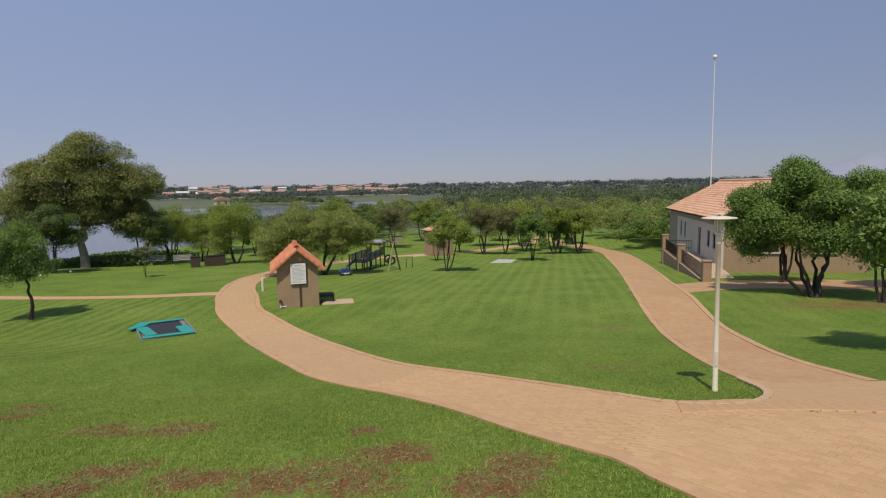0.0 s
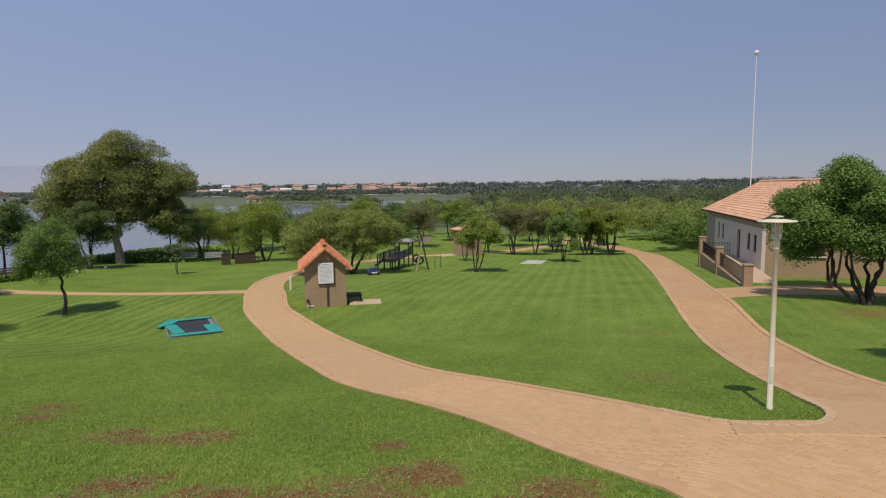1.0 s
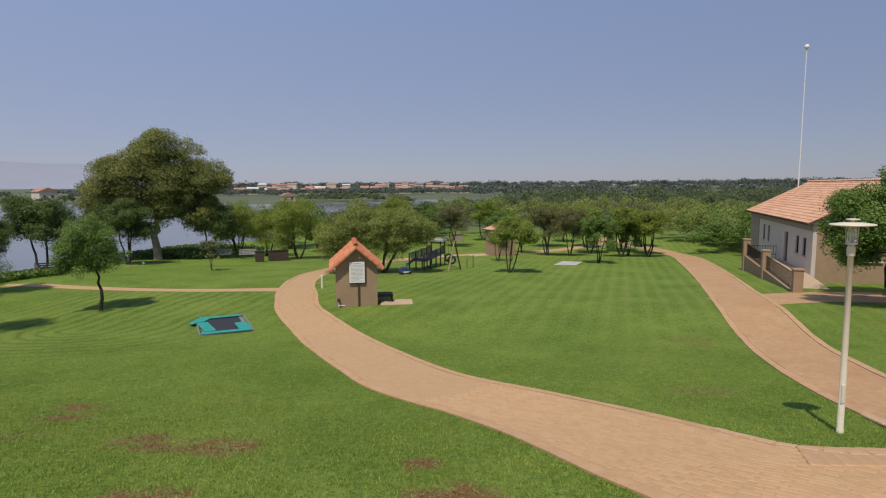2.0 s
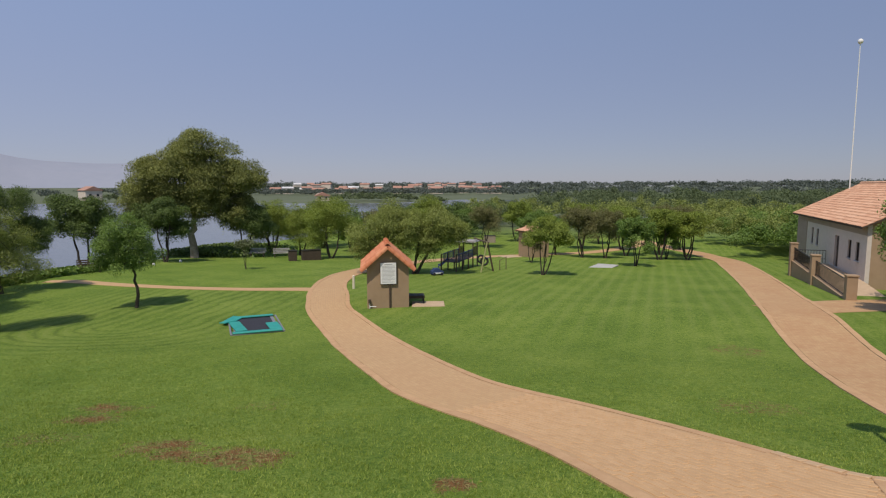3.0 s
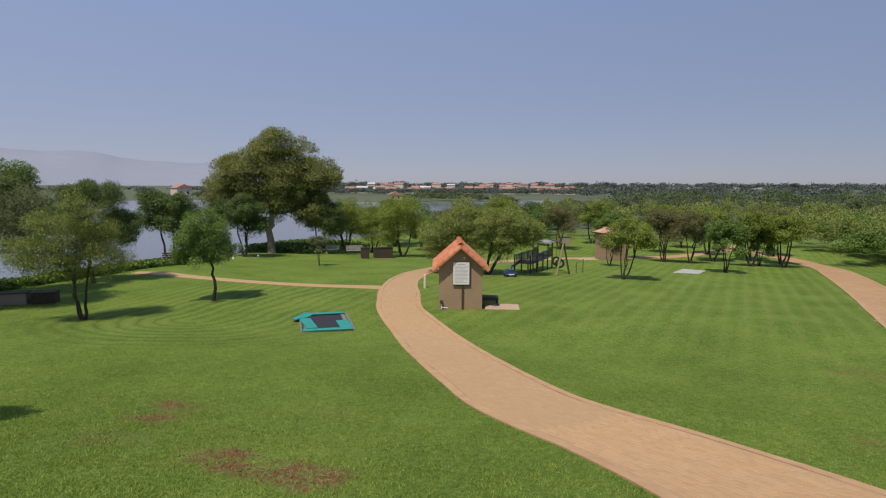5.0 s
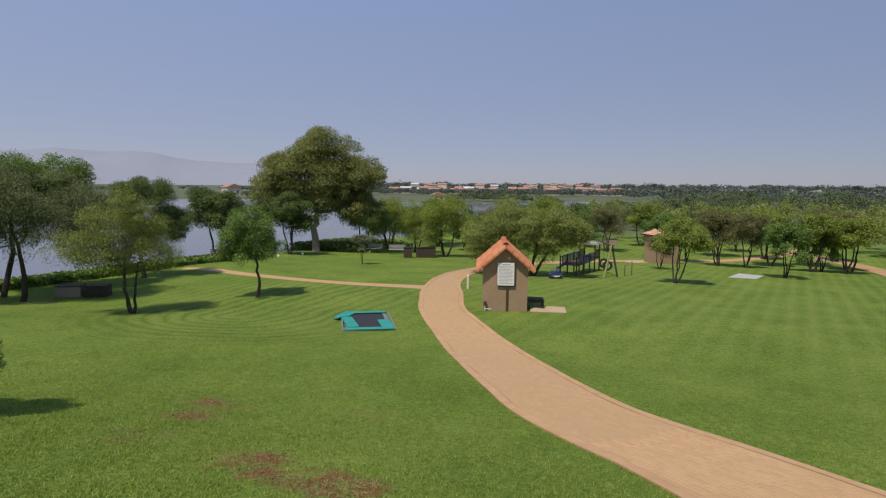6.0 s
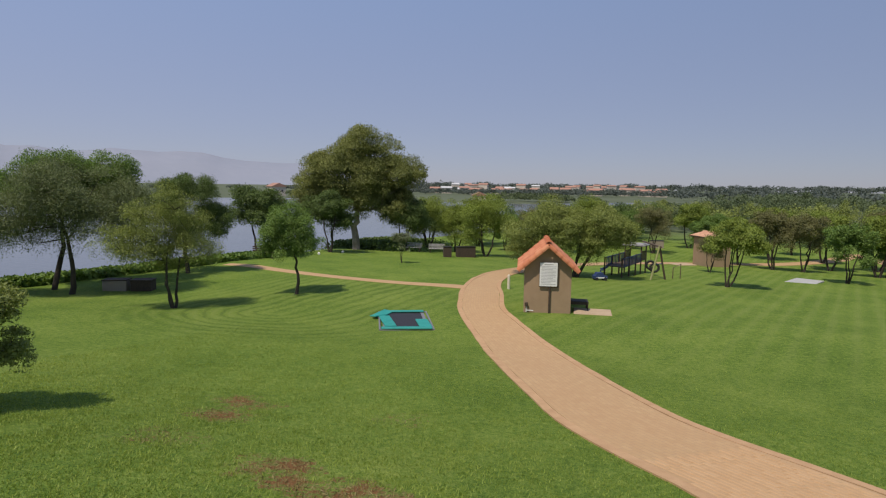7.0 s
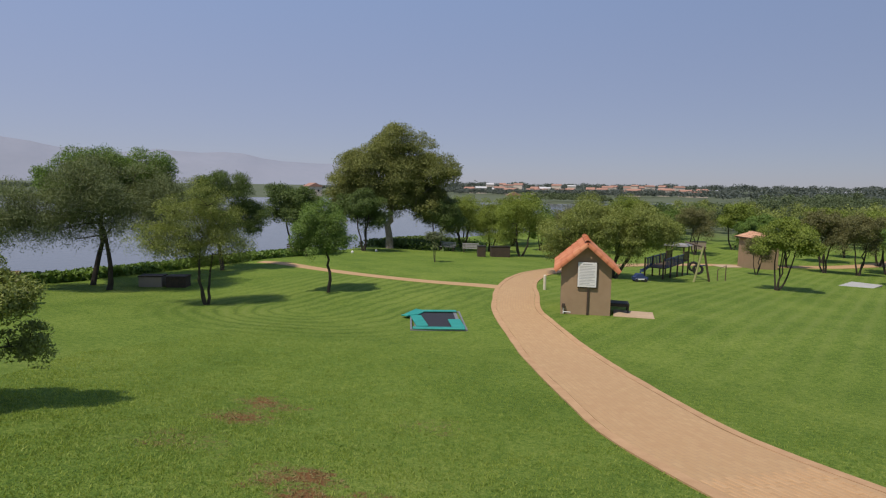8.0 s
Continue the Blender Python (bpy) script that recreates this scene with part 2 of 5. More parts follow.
def grass_material():
    m, nt, b = mat("lawn", 0.9)
    v = coords(nt)
    sep = nt.nodes.new("ShaderNodeSeparateXYZ")
    nt.links.new(v, sep.inputs[0])
    X, Y = sep.outputs[0], sep.outputs[1]
    n1, n2, n3 = noisy(nt, v, 0.35, 5), noisy(nt, v, 8.0, 5, 0.75), noisy(nt, v, 38.0, 3, 0.75)
    f = mth(nt, 'ADD', mth(nt, 'MULTIPLY', n1, 0.20), mth(nt, 'ADD', mth(nt, 'MULTIPLY', n2, 0.36), mth(nt, 'MULTIPLY', n3, 0.44)))
    green = ramp(nt, f, [(0.38, (0.052, 0.108, 0.014)), (0.50, (0.142, 0.226, 0.033)), (0.61, (0.285, 0.345, 0.074))])
    # mowing: turning tracks on one side, long bands on the other
    wob = mth(nt, 'MULTIPLY', noisy(nt, v, 0.5, 3), 0.55)
    dx, dy = mth(nt, 'ADD', X, 14.6), mth(nt, 'MINIMUM', mth(nt, 'SUBTRACT', Y, 19.5), 0.0)
    rad = mth(nt, 'SQRT', mth(nt, 'ADD', mth(nt, 'MULTIPLY', dx, dx), mth(nt, 'MULTIPLY', mth(nt, 'MULTIPLY', dy, dy), 1.3)))
    ring = mth(nt, 'SINE', mth(nt, 'MULTIPLY', mth(nt, 'ADD', rad, mth(nt, 'MULTIPLY', wob, 1.8)), 8.6))
    band = mth(nt, 'SINE', mth(nt, 'MULTIPLY', mth(nt, 'ADD', mth(nt, 'SUBTRACT', X, mth(nt, 'MULTIPLY', Y, 0.20)), mth(nt, 'MULTIPLY', wob, 0.5)), 7.6))
    side = mth(nt, 'GREATER_THAN', mth(nt, 'ADD', X, mth(nt, 'MULTIPLY', Y, 0.45)), 3.0)
    sel = nt.nodes.new("ShaderNodeMix")
    nt.links.new(side, sel.inputs[0])
    nt.links.new(ring, sel.inputs[2])
    nt.links.new(band, sel.inputs[3])
    near_ring = mth(nt, 'SUBTRACT', 1.0, mth(nt, 'MINIMUM', mth(nt, 'MULTIPLY', rad, 0.125), 1.0))
    near_band = mth(nt, 'MULTIPLY', mth(nt, 'MINIMUM', mth(nt, 'MULTIPLY', mth(nt, 'MAXIMUM', mth(nt, 'SUBTRACT', Y, 14.0), 0.0), 0.08), 1.0), 0.75)
    fsel = nt.nodes.new("ShaderNodeMix")
    nt.links.new(side, fsel.inputs[0])
    nt.links.new(mth(nt, 'MINIMUM', mth(nt, 'MULTIPLY', near_ring, 1.6), 0.75), fsel.inputs[2])
    nt.links.new(near_band, fsel.inputs[3])
    fade = mth(nt, 'MULTIPLY', fsel.outputs[0], mth(nt, 'MULTIPLY', mth(nt, 'SUBTRACT', mth(nt, 'ADD', noisy(nt, v, 0.4, 3), mth(nt, 'MULTIPLY', n2, 0.6)), 0.35), mth(nt, 'LESS_THAN', mth(nt, 'SUBTRACT', Y, mth(nt, 'MULTIPLY', side, 60.0)), 28.0)))
    light_ = mth(nt, 'MULTIPLY', mth(nt, 'MULTIPLY', mth(nt, 'MAXIMUM', sel.outputs[0], 0.0), fade), 0.95)
    dark_ = mth(nt, 'MULTIPLY', mth(nt, 'MULTIPLY', mth(nt, 'MAXIMUM', mth(nt, 'SUBTRACT', mth(nt, 'MULTIPLY', sel.outputs[0], -1.0), 0.45), 0.0), fade), mth(nt, 'ADD', mth(nt, 'MULTIPLY', mth(nt, 'SUBTRACT', 1.0, side), 1.25), 0.5))
    col = mix(nt, light_, green, (0.235, 0.290, 0.075))
    col = mix(nt, mth(nt, 'MINIMUM', dark_, 0.8), col, (0.060, 0.100, 0.020))
    # worn places, each with its own outline
    worn = None
    warp = noisy(nt, v, 2.2, 6, 0.75)
    XW = mth(nt, 'ADD', X, mth(nt, 'MULTIPLY', mth(nt, 'SUBTRACT', noisy(nt, v, 1.6, 4, 0.7), 0.5), 1.6))
    YW = mth(nt, 'ADD', Y, mth(nt, 'MULTIPLY', mth(nt, 'SUBTRACT', noisy(nt, v, 1.9, 4, 0.7), 0.5), 1.2))
    for px, py, rx, ry, amount in WORN:
        a = mth(nt, 'MULTIPLY', mth(nt, 'SUBTRACT', XW, px), 0.8 / rx)
        c = mth(nt, 'MULTIPLY', mth(nt, 'SUBTRACT', YW, py), 0.7 / ry)
        e = mth(nt, 'SUBTRACT', 1.0, mth(nt, 'MULTIPLY', mth(nt, 'ADD', mth(nt, 'MULTIPLY', a, a), mth(nt, 'MULTIPLY', c, c)), 0.5))
        e = mth(nt, 'MULTIPLY', mth(nt, 'MAXIMUM', e, 0.0), amount)
        worn = e if worn is None else mth(nt, 'MAXIMUM', worn, e)
    speck = noisy(nt, v, 9.0, 6, 0.8)
    rough_ = mth(nt, 'ADD', mth(nt, 'MULTIPLY', mth(nt, 'SUBTRACT', speck, 0.5), 2.6), mth(nt, 'MULTIPLY', mth(nt, 'SUBTRACT', warp, 0.5), 1.6))
    edge = mth(nt, 'MULTIPLY', mth(nt, 'ADD', mth(nt, 'MULTIPLY', worn, 0.60), rough_), mth(nt, 'MINIMUM', mth(nt, 'MULTIPLY', worn, 4.0), 1.0))
    straw = ramp(nt, edge, [(0.22, (0, 0, 0)), (0.60, (1, 1, 1))])
    soil = ramp(nt, edge, [(0.46, (0, 0, 0)), (0.70, (1, 1, 1))])
    col = mix(nt, mth(nt, 'MULTIPLY', straw, 0.75), col, mix(nt, n3, (0.12, 0.13, 0.04), (0.30, 0.23, 0.10)))
    col = mix(nt, mth(nt, 'MULTIPLY', soil, 0.95), col, mix(nt, n3, (0.14, 0.062, 0.025), (0.32, 0.158, 0.062)))
    # rough veld past the lawn, greyed by distance haze put into its colour
    past = mth(nt, 'SMOOTH_MIN', mth(nt, 'MAXIMUM', mth(nt, 'MULTIPLY', mth(nt, 'SUBTRACT', Y, 85.0), 0.03), 0.0), 1.0, 0.2)
    col = mix(nt, past, col, mix(nt, noisy(nt, v, 0.012, 4), (0.075, 0.10, 0.055), (0.155, 0.175, 0.11)))
    nt.links.new(col, b.inputs["Base Color"])
    b.inputs["Specular IOR Level"].default_value = 0.15
    bump(nt, b, n3, 0.8, 0.05)
    return m


GRASS = grass_material()


def spread(a, b, step, grow, far):
    v = list(np.arange(a, b + 0.01, step))
    s, x = step, b
    while x < far:
        s *= grow
        x += s
        v.append(x)
    s, x = step, a
    while x > -far:
        s *= grow
        x -= s
        v.insert(0, x)
    return np.array(v)


gx, gy = spread(-50, 40, 0.6, 1.12, 4200), spread(-10, 90, 0.6, 1.12, 4200)
XX, YY = np.meshgrid(gx, gy)
ZZ = ground_z(XX, YY)
gv = np.stack([XX, YY, ZZ], -1).reshape(-1, 3)
nx, ny = len(gx), len(gy)
ii = (np.arange(ny - 1)[:, None] * nx + np.arange(nx - 1)[None]).reshape(-1)
ground = new("ground", mesh_from("ground", gv.tolist(), np.stack([ii, ii + 1, ii + nx + 1, ii + nx], 1).tolist(), GRASS, True))
tagged(ground, "mown green lawn with worn brown patches sloping to the lake", "lawn", kind="structure")

WATER, wnt, wb = mat("lake_water", 0.12)
wv = coords(wnt)
wb.inputs["Base Color"].default_value = (0.13, 0.135, 0.135, 1)
wb.inputs["IOR"].default_value = 1.33
wb.inputs["Specular IOR Level"].default_value = 0.8
bump(wnt, wb, noisy(wnt, wv, 1.2, 4), 0.25, 0.1)
bm = bmesh.new()
bmesh.ops.create_grid(bm, x_segments=8, y_segments=8, size=700, matrix=Matrix.Translation((-420, 200, WATER_Z)))
lake = part("water", bm, WATER, None)
tagged(lake, "calm pale grey lake reflecting the hazy sky", "lake", kind="structure")


def catmull(rows, step):
    """Evenly spaced points along a smooth line through rows of x, y, width."""
    p = [np.array(r, float) for r in rows]
    p = [2 * p[0] - p[1]] + p + [2 * p[-1] - p[-2]]
    out = []
    for i in range(1, len(p) - 2):
        n = max(2, int(np.linalg.norm(p[i + 1][:2] - p[i][:2]) / step))
        for k in range(n):
            t = k / n
            out.append(0.5 * (2 * p[i] + (p[i + 1] - p[i - 1]) * t + (2 * p[i - 1] - 5 * p[i] + 4 * p[i + 1] - p[i + 2]) * t * t + (3 * p[i] - p[i - 1] - 3 * p[i + 1] + p[i + 2]) * t ** 3))
    out.append(p[-2])
    return np.array(out)


def paving_material(name, rows_long, dusty, soil=0.3):
    m, nt, b = mat(name, 0.92)
    uv = coords(nt, "UV")
    v = coords(nt)
    sep = nt.nodes.new("ShaderNodeSeparateXYZ")
    nt.links.new(uv, sep.inputs[0])
    br = nt.nodes.new("ShaderNodeTexBrick")
    br.offset = 0.5
    for key, val in (("Scale", 1.0), ("Mortar Size", 0.006), ("Mortar Smooth", 0.2), ("Brick Width", 0.22), ("Row Height", 0.11), ("Bias", 0.0)):
        br.inputs[key].default_value = val
    br.inputs["Color1"].default_value = (0.50, 0.315, 0.150, 1)
    br.inputs["Color2"].default_value = (0.56, 0.365, 0.182, 1)
    br.inputs["Mortar"].default_value = (0.40, 0.26, 0.155, 1)
    nt.links.new(uv, br.inputs["Vector"])
    n1, n2, n3 = noisy(nt, v, 0.5, 5), noisy(nt, v, 5.0, 4), noisy(nt, v, 60, 3)
    col = mix(nt, mth(nt, 'MULTIPLY', n1, dusty), br.outputs[0], (0.62, 0.435, 0.235))
    col = mix(nt, ramp(nt, mth(nt, 'ADD', mth(nt, 'MULTIPLY', n1, 0.5), mth(nt, 'MULTIPLY', n2, 0.5)), [(0.38, (0, 0, 0)), (0.62, (soil, soil, soil))]), col, (0.42, 0.215, 0.10))
    # tyre-worn lighter middle and redder rim, laid along the way
    col = mix(nt, mth(nt, 'MULTIPLY', n3, 0.25), col, (0.30, 0.18, 0.10))
    nt.links.new(col, b.inputs["Base Color"])
    h = mth(nt, 'ADD', mth(nt, 'MULTIPLY', br.outputs["Fac"], -1.0), mth(nt, 'MULTIPLY', n3, 0.5))
    bump(nt, b, h, 0.35, 0.006)
    return m


PAVER = paving_material("brick_paving", True, 0.45)
PAVER_RED = paving_material("brick_paving_dusty", True, 0.25, 0.75)
RIM = surface("rim_course", (0.43, 0.25, 0.125), (0.58, 0.37, 0.20), 3.0, 0.92, 0.4)
rnd = np.random.default_rng(5)


def strip(name, rows, lift, material, label, rim=0.22, step=0.5, thick=0.12, bare_to=0.0):
    """A paved way draped on the ground, with a rim course along each side."""
    c = catmull(rows, step)
    t = np.gradient(c[:, :2], axis=0)
    t /= np.linalg.norm(t, axis=1, keepdims=True)
    nrm = np.stack([t[:, 1], -t[:, 0]], 1)
    s = np.r_[0, np.cumsum(np.linalg.norm(np.diff(c[:, :2], axis=0), axis=1))]
    ob = thing(name, label, "paving", (0, 0, 0), kind="structure")

    def ribbon(pname, offs, mat_, up, wob=0.0, start=0.0):
        cols = len(offs(1.0))
        verts, uvs, faces = [], [], []
        wobble = [np.interp(s, np.arange(0, s[-1] + 1, 0.8), rnd.normal(0, wob, len(np.arange(0, s[-1] + 1, 0.8)))) for _ in range(2)]
        i0 = int(np.searchsorted(s, start))
        for i in range(i0, len(c)):
            o = list(offs(c[i, 2] / 2))
            o[0] += wobble[0][i]
            o[-1] += wobble[1][i]
            for k, d in enumerate(o):
                p = c[i, :2] + nrm[i] * d
                verts.append((p[0], p[1], gz(p[0], p[1]) + up))
                uvs.append((s[i], d))
        n = len(c) - i0
        for i in range(n - 1):
            for k in range(cols - 1):
                a = i * cols + k
                faces.append((a, a + 1, a + cols + 1, a + cols))
        base = len(verts)
        for i in range(n):                     # the sides go down into the ground
            for k in (0, cols - 1):
                x, y, z = verts[i * cols + k]
                verts.append((x, y, z - thick))
                uvs.append(uvs[i * cols + k])
        for i in range(n - 1):
            a, b_ = i * cols, (i + 1) * cols
            faces.append((a, b_, base + 2 * i + 2, base + 2 * i))
            faces.append((b_ + cols - 1, a + cols - 1, base + 2 * i + 1, base + 2 * i + 3))
        me = mesh_from(pname, verts, faces, mat_)
        lay = me.uv_layers.new(name="UVMap")
        for lp in me.loops:
            lay.data[lp.index].uv = uvs[lp.vertex_index]
        o_ = new(pname, me)
        o_.parent = ob
        return o_
    ribbon("surface", lambda h: np.linspace(-h + rim, h - rim, 7), material, lift)
    if rim:
        ribbon("rim_course", lambda h: np.linspace(-h, -h + rim - 0.012, 3), RIM, lift + 0.008, 0.012)
        ribbon("rim_course", lambda h: np.linspace(h - rim + 0.012, h, 3), RIM, lift + 0.008, 0.012, bare_to)
    return ob


WAY_MAIN = [(12.0, -3.6, 5.2), (9.9, -0.3, 4.8), (8.3, 2.0, 4.6), (6.9, 3.9, 4.4), (5.8, 5.5, 4.0), (4.9, 6.2, 3.35), (4.3, 7.2, 3.36), (3.5, 8.6, 3.2), (2.28, 10.17, 2.9), (0.85, 11.47, 2.65), (-0.25, 12.6, 2.56),
            (-1.37, 14.25, 2.48), (-3.0, 16.78, 2.43), (-4.98, 19.92, 2.2), (-6.05, 21.6, 2.13), (-7.3, 23.65, 2.03), (-8.17, 25.78, 2.1), (-8.93, 27.84, 2.17), (-9.87, 30.46, 1.95), (-10.82, 34.23, 1.85),
            (-11.22, 38.67, 1.85), (-10.17, 45.63, 1.87), (-7.2, 52.81, 1.94), (-2.86, 59.01, 2.1), (3.11, 64.1, 2.1), (9.12, 68.7, 1.8), (14.02, 75.51, 1.98), (16.51, 83.48, 1.99)]
WAY_SIDE = [(-8.86, 29.05, 1.49), (-11.05, 29.04, 1.19), (-14.21, 28.54, 0.94), (-18.37, 28.58, 0.87), (-22.69, 29.11, 0.92), (-25.84, 29.7, 1.03), (-27.64, 29.46, 0.91)]
WAY_ROAD = [(9.5, 8.8, 2.4), (9.97, 12.9, 2.3), (10.55, 15.8, 2.4), (11.15, 18.5, 2.45), (12.05, 22.5, 2.6), (13.0, 26.5, 2.6), (14.3, 31.4, 2.6), (16.5, 40.5, 2.65), (18.8, 51.0, 2.7),
            (20.3, 59.18, 2.5), (20.3, 67.33, 2.27), (18.49, 73.54, 2.16), (16.51, 83.48, 1.98)]
strip("path", WAY_MAIN, 0.022, PAVER, "curving tan brick-paved path through the lawn", bare_to=10.4)
strip("forecourt", [(13.2, -3.2, 6.5), (11.0, 0.4, 6.0), (9.6, 3.6, 5.4), (9.5, 6.0, 3.5), (9.55, 9.2, 2.2)], 0.016, PAVER, "wide brick-paved junction of path and road", rim=0.0)
strip("side_path", WAY_SIDE, 0.016, PAVER, "narrow tan paved footpath towards the lake", rim=0.0)
strip("driveway", [(12.25, 25.72, 2.8), (14.4, 26.94, 3.11), (16.75, 28.11, 3.77), (19.63, 28.59, 5.14), (23.7, 27.89, 5.52), (29.09, 26.66, 4.43)], 0.012, PAVER_RED, "dusty paved drive from the road to the house", rim=0.0)
strip("road", WAY_ROAD, 0.019, PAVER_RED, "dusty reddish brick-paved road beside the house")

# the fan of pavers where path and road meet, round the lawn's tip
tip = [(8.35, 9.6), (8.15, 8.4), (7.8, 7.6), (7.25, 7.05), (6.75, 6.98), (6.3, 7.2), (5.9, 7.6), (5.5, 8.4)]
fan_v, fan_f, fan_uv = [], [], []
tips = catmull([(x, y, 0) for x, y in tip], 0.12)[:, :2]
for k, (x, y) in enumerate(tips):
    f = k / (len(tips) - 1)
    ox, oy = 10.0 - 5.2 * f, 9.3 - 3.6 * math.sin(math.pi * (0.28 + 0.55 * f)) * (1 - 0.35 * f)
    for j in range(7):
        g = j / 6
        px, py = x + (ox - x) * g, y + (oy - y) * g
        fan_v.append((px, py, gz(px, py) + 0.033 - 0.016 * g))
        fan_uv.append(((px - py) * 0.7071, (px + py) * 0.7071))
for k in range(len(tips) - 1):
    for j in range(6):
        a = 7 * k + j
        fan_f.append((a, a + 7, a + 8, a + 1))
fan = new("paving_fan", mesh_from("paving_fan", fan_v, fan_f, PAVER))
lay_uv = fan.data.uv_layers.new(name="UVMap")
for lp in fan.data.loops:
    lay_uv.data[lp.index].uv = fan_uv[lp.vertex_index]
tagged(fan, "fan of tan brick pavers where path and road meet", "paving", kind="structure")
kerb = []
KERB = surface("kerb_pale", (0.44, 0.285, 0.155), (0.60, 0.43, 0.265), 4.0, 0.9, 0.4)


def on_slope(x, y, up, rz):
    sx, sy = (gz(x + 0.1, y) - gz(x - 0.1, y)) / 0.2, (gz(x, y + 0.1) - gz(x, y - 0.1)) / 0.2
    return Matrix.Translation((x, y, gz(x, y) + up)) @ Matrix.Rotation(math.atan(sy), 4, 'X') @ Matrix.Rotation(-math.atan(sx), 4, 'Y') @ Matrix.Rotation(radians(rz), 4, 'Z')


for i in range(0, len(tips) - 2, 2):
    p, q = tips[i], tips[i + 2]
    kerb.append((p, q))
for p, q in kerb:
    d = q - p
    L = float(np.linalg.norm(d))
    n = np.array([-d[1], d[0]]) / L
    c = (p + q) / 2 + n * 0.085
    bm = bmesh.new()
    box(bm, 0, 0, 0, L * 0.90, 0.15, 0.06, 0.008)
    k_ = part("kerb_paver", bm, KERB, fan)
    k_.matrix_world = on_slope(c[0], c[1], 0.022, math.degrees(math.atan2(d[1], d[0])) + random.uniform(-4, 4))

for k in range(15):
    f = k / 14
    cx, cy = 6.1 + 2.7 * f, 6.75 - 0.5 * f + 0.2 * math.sin(3.1 * f)
    bm = bmesh.new()
    box(bm, 0, 0, 0, 0.92 + 0.12 * random.random(), 0.24, 0.05, 0.008)
    p_ = part("fan_paver", bm, RIM, fan)
    p_.matrix_world = on_slope(cx, cy, 0.013 + random.uniform(-0.002, 0.003), -108 + 12 * f + random.uniform(-2, 2))

# ---------------- trees ----------------
def tree_parts(seed, h, spread_x, spread_y, crown_lo, stems=1, clumps=34, n_leaf=9000, leaf=0.14, slim=0.42, droop=0.2, trunk_r=0.12,
               fork=0.35, lean=(0.0, 0.0), flat=0.8, hang=0.0, lobes=()):
    """Leaf quads and a bmesh of trunk and limbs. The crown is made of lobes (across, up, radius), each set with small clumps of leaves on limbs."""
    rng = np.random.default_rng(seed)
    bm = bmesh.new()
    top = np.array([lean[0], lean[1], 0.0])
    if not lobes:                              # an uneven umbrella of lobes
        lobes = []
        for k in range(13):
            a, q = 2.4 * k + rng.uniform(-0.4, 0.4), math.sqrt((k + 0.3) / 13)
            r = min(spread_x, h - crown_lo) * rng.uniform(0.32, 0.50)
            z = h - r - (h - crown_lo - 1.6 * r) * q * rng.uniform(0.1, 1.0)
            lobes.append((math.cos(a) * q * max(0.1, spread_x - r), math.sin(a) * q * max(0.1, spread_y - r), z, r))
    else:
        deep = []
        for k, (x, z, r) in enumerate(lobes):
            for sgn in (-1, 1):
                deep.append((x * rng.uniform(0.86, 1.0), sgn * r * rng.uniform(0.35, 0.75), z + rng.uniform(-0.12, 0.02) * r, r * rng.uniform(1.05, 1.3)))
        lobes = deep
    hub = np.array([np.mean([q[0] for q in lobes]) * 0.5, 0.0, 0.0]) + top * 0.5
    low = min(q[2] - 0.5 * q[3] for q in lobes)
    nodes = []
    for k in range(stems):
        a = 2 * math.pi * (k + rng.uniform(-0.25, 0.25)) / stems
        out = (0.0 if stems == 1 else 0.22) * spread_x
        b0 = np.array([math.cos(a), math.sin(a), 0]) * (0 if stems == 1 else trunk_r * 1.2)
        f = np.array([math.cos(a) * out, math.sin(a) * out, max(0.35 * h, low + (h - low) * fork * rng.uniform(0.6, 1.1))]) + hub
        mid = b0 * 0.55 + f * 0.45 + np.array([rng.normal(0, 0.06), rng.normal(0, 0.06), 0]) * h
        mid[2] = f[2] * rng.uniform(0.35, 0.6)
        pts = [b0 - np.array([0, 0, 0.15])] + [(1 - t) ** 2 * b0 + 2 * t * (1 - t) * mid + t * t * f + rng.normal(0, 0.012, 3) * h * t * (1 - t) * 3 for t in np.linspace(0, 1, 8)]
        r = trunk_r / math.sqrt(stems) * 1.2
        rad = [r * 1.7] + [r * (1.25 - 0.7 * t) for t in np.linspace(0, 1, 8)]
        tube(bm, pts, rad, 8)
        nodes += list(zip(pts[4:], rad[4:]))
    cen, rads, hubs = [], [], []

    def limb(p, thin):
        s, r = min(nodes, key=lambda q: np.linalg.norm(p - q[0]) - 2.5 * q[1] + (0.8 if q[0][2] > p[2] + 0.3 else 0.0))
        length = np.linalg.norm(p - s)
        m = (s + p) / 2 + np.array([0, 0, 0.08 * length]) + rng.normal(0, 0.10, 3) * length
        r0 = max(0.008, thin * r)
        pts = [(1 - t) ** 2 * s + 2 * t * (1 - t) * m + t * t * p for t in np.linspace(0, 1, 6)]
        rad = [r0 * (1 - 0.55 * t) + 0.003 for t in np.linspace(0, 1, 6)]
        tube(bm, pts, rad, 5)
        return list(zip(pts[2:], rad[2:]))

    lobes = sorted(lobes, key=lambda q: q[2] + abs(q[0]) * 0.5)
    for x, y, z, r in lobes:
        nodes += limb(np.array([x, y, z - 0.15 * r]) + top, 0.68)
    per = max(9, int(clumps * 1.7 / len(lobes)))
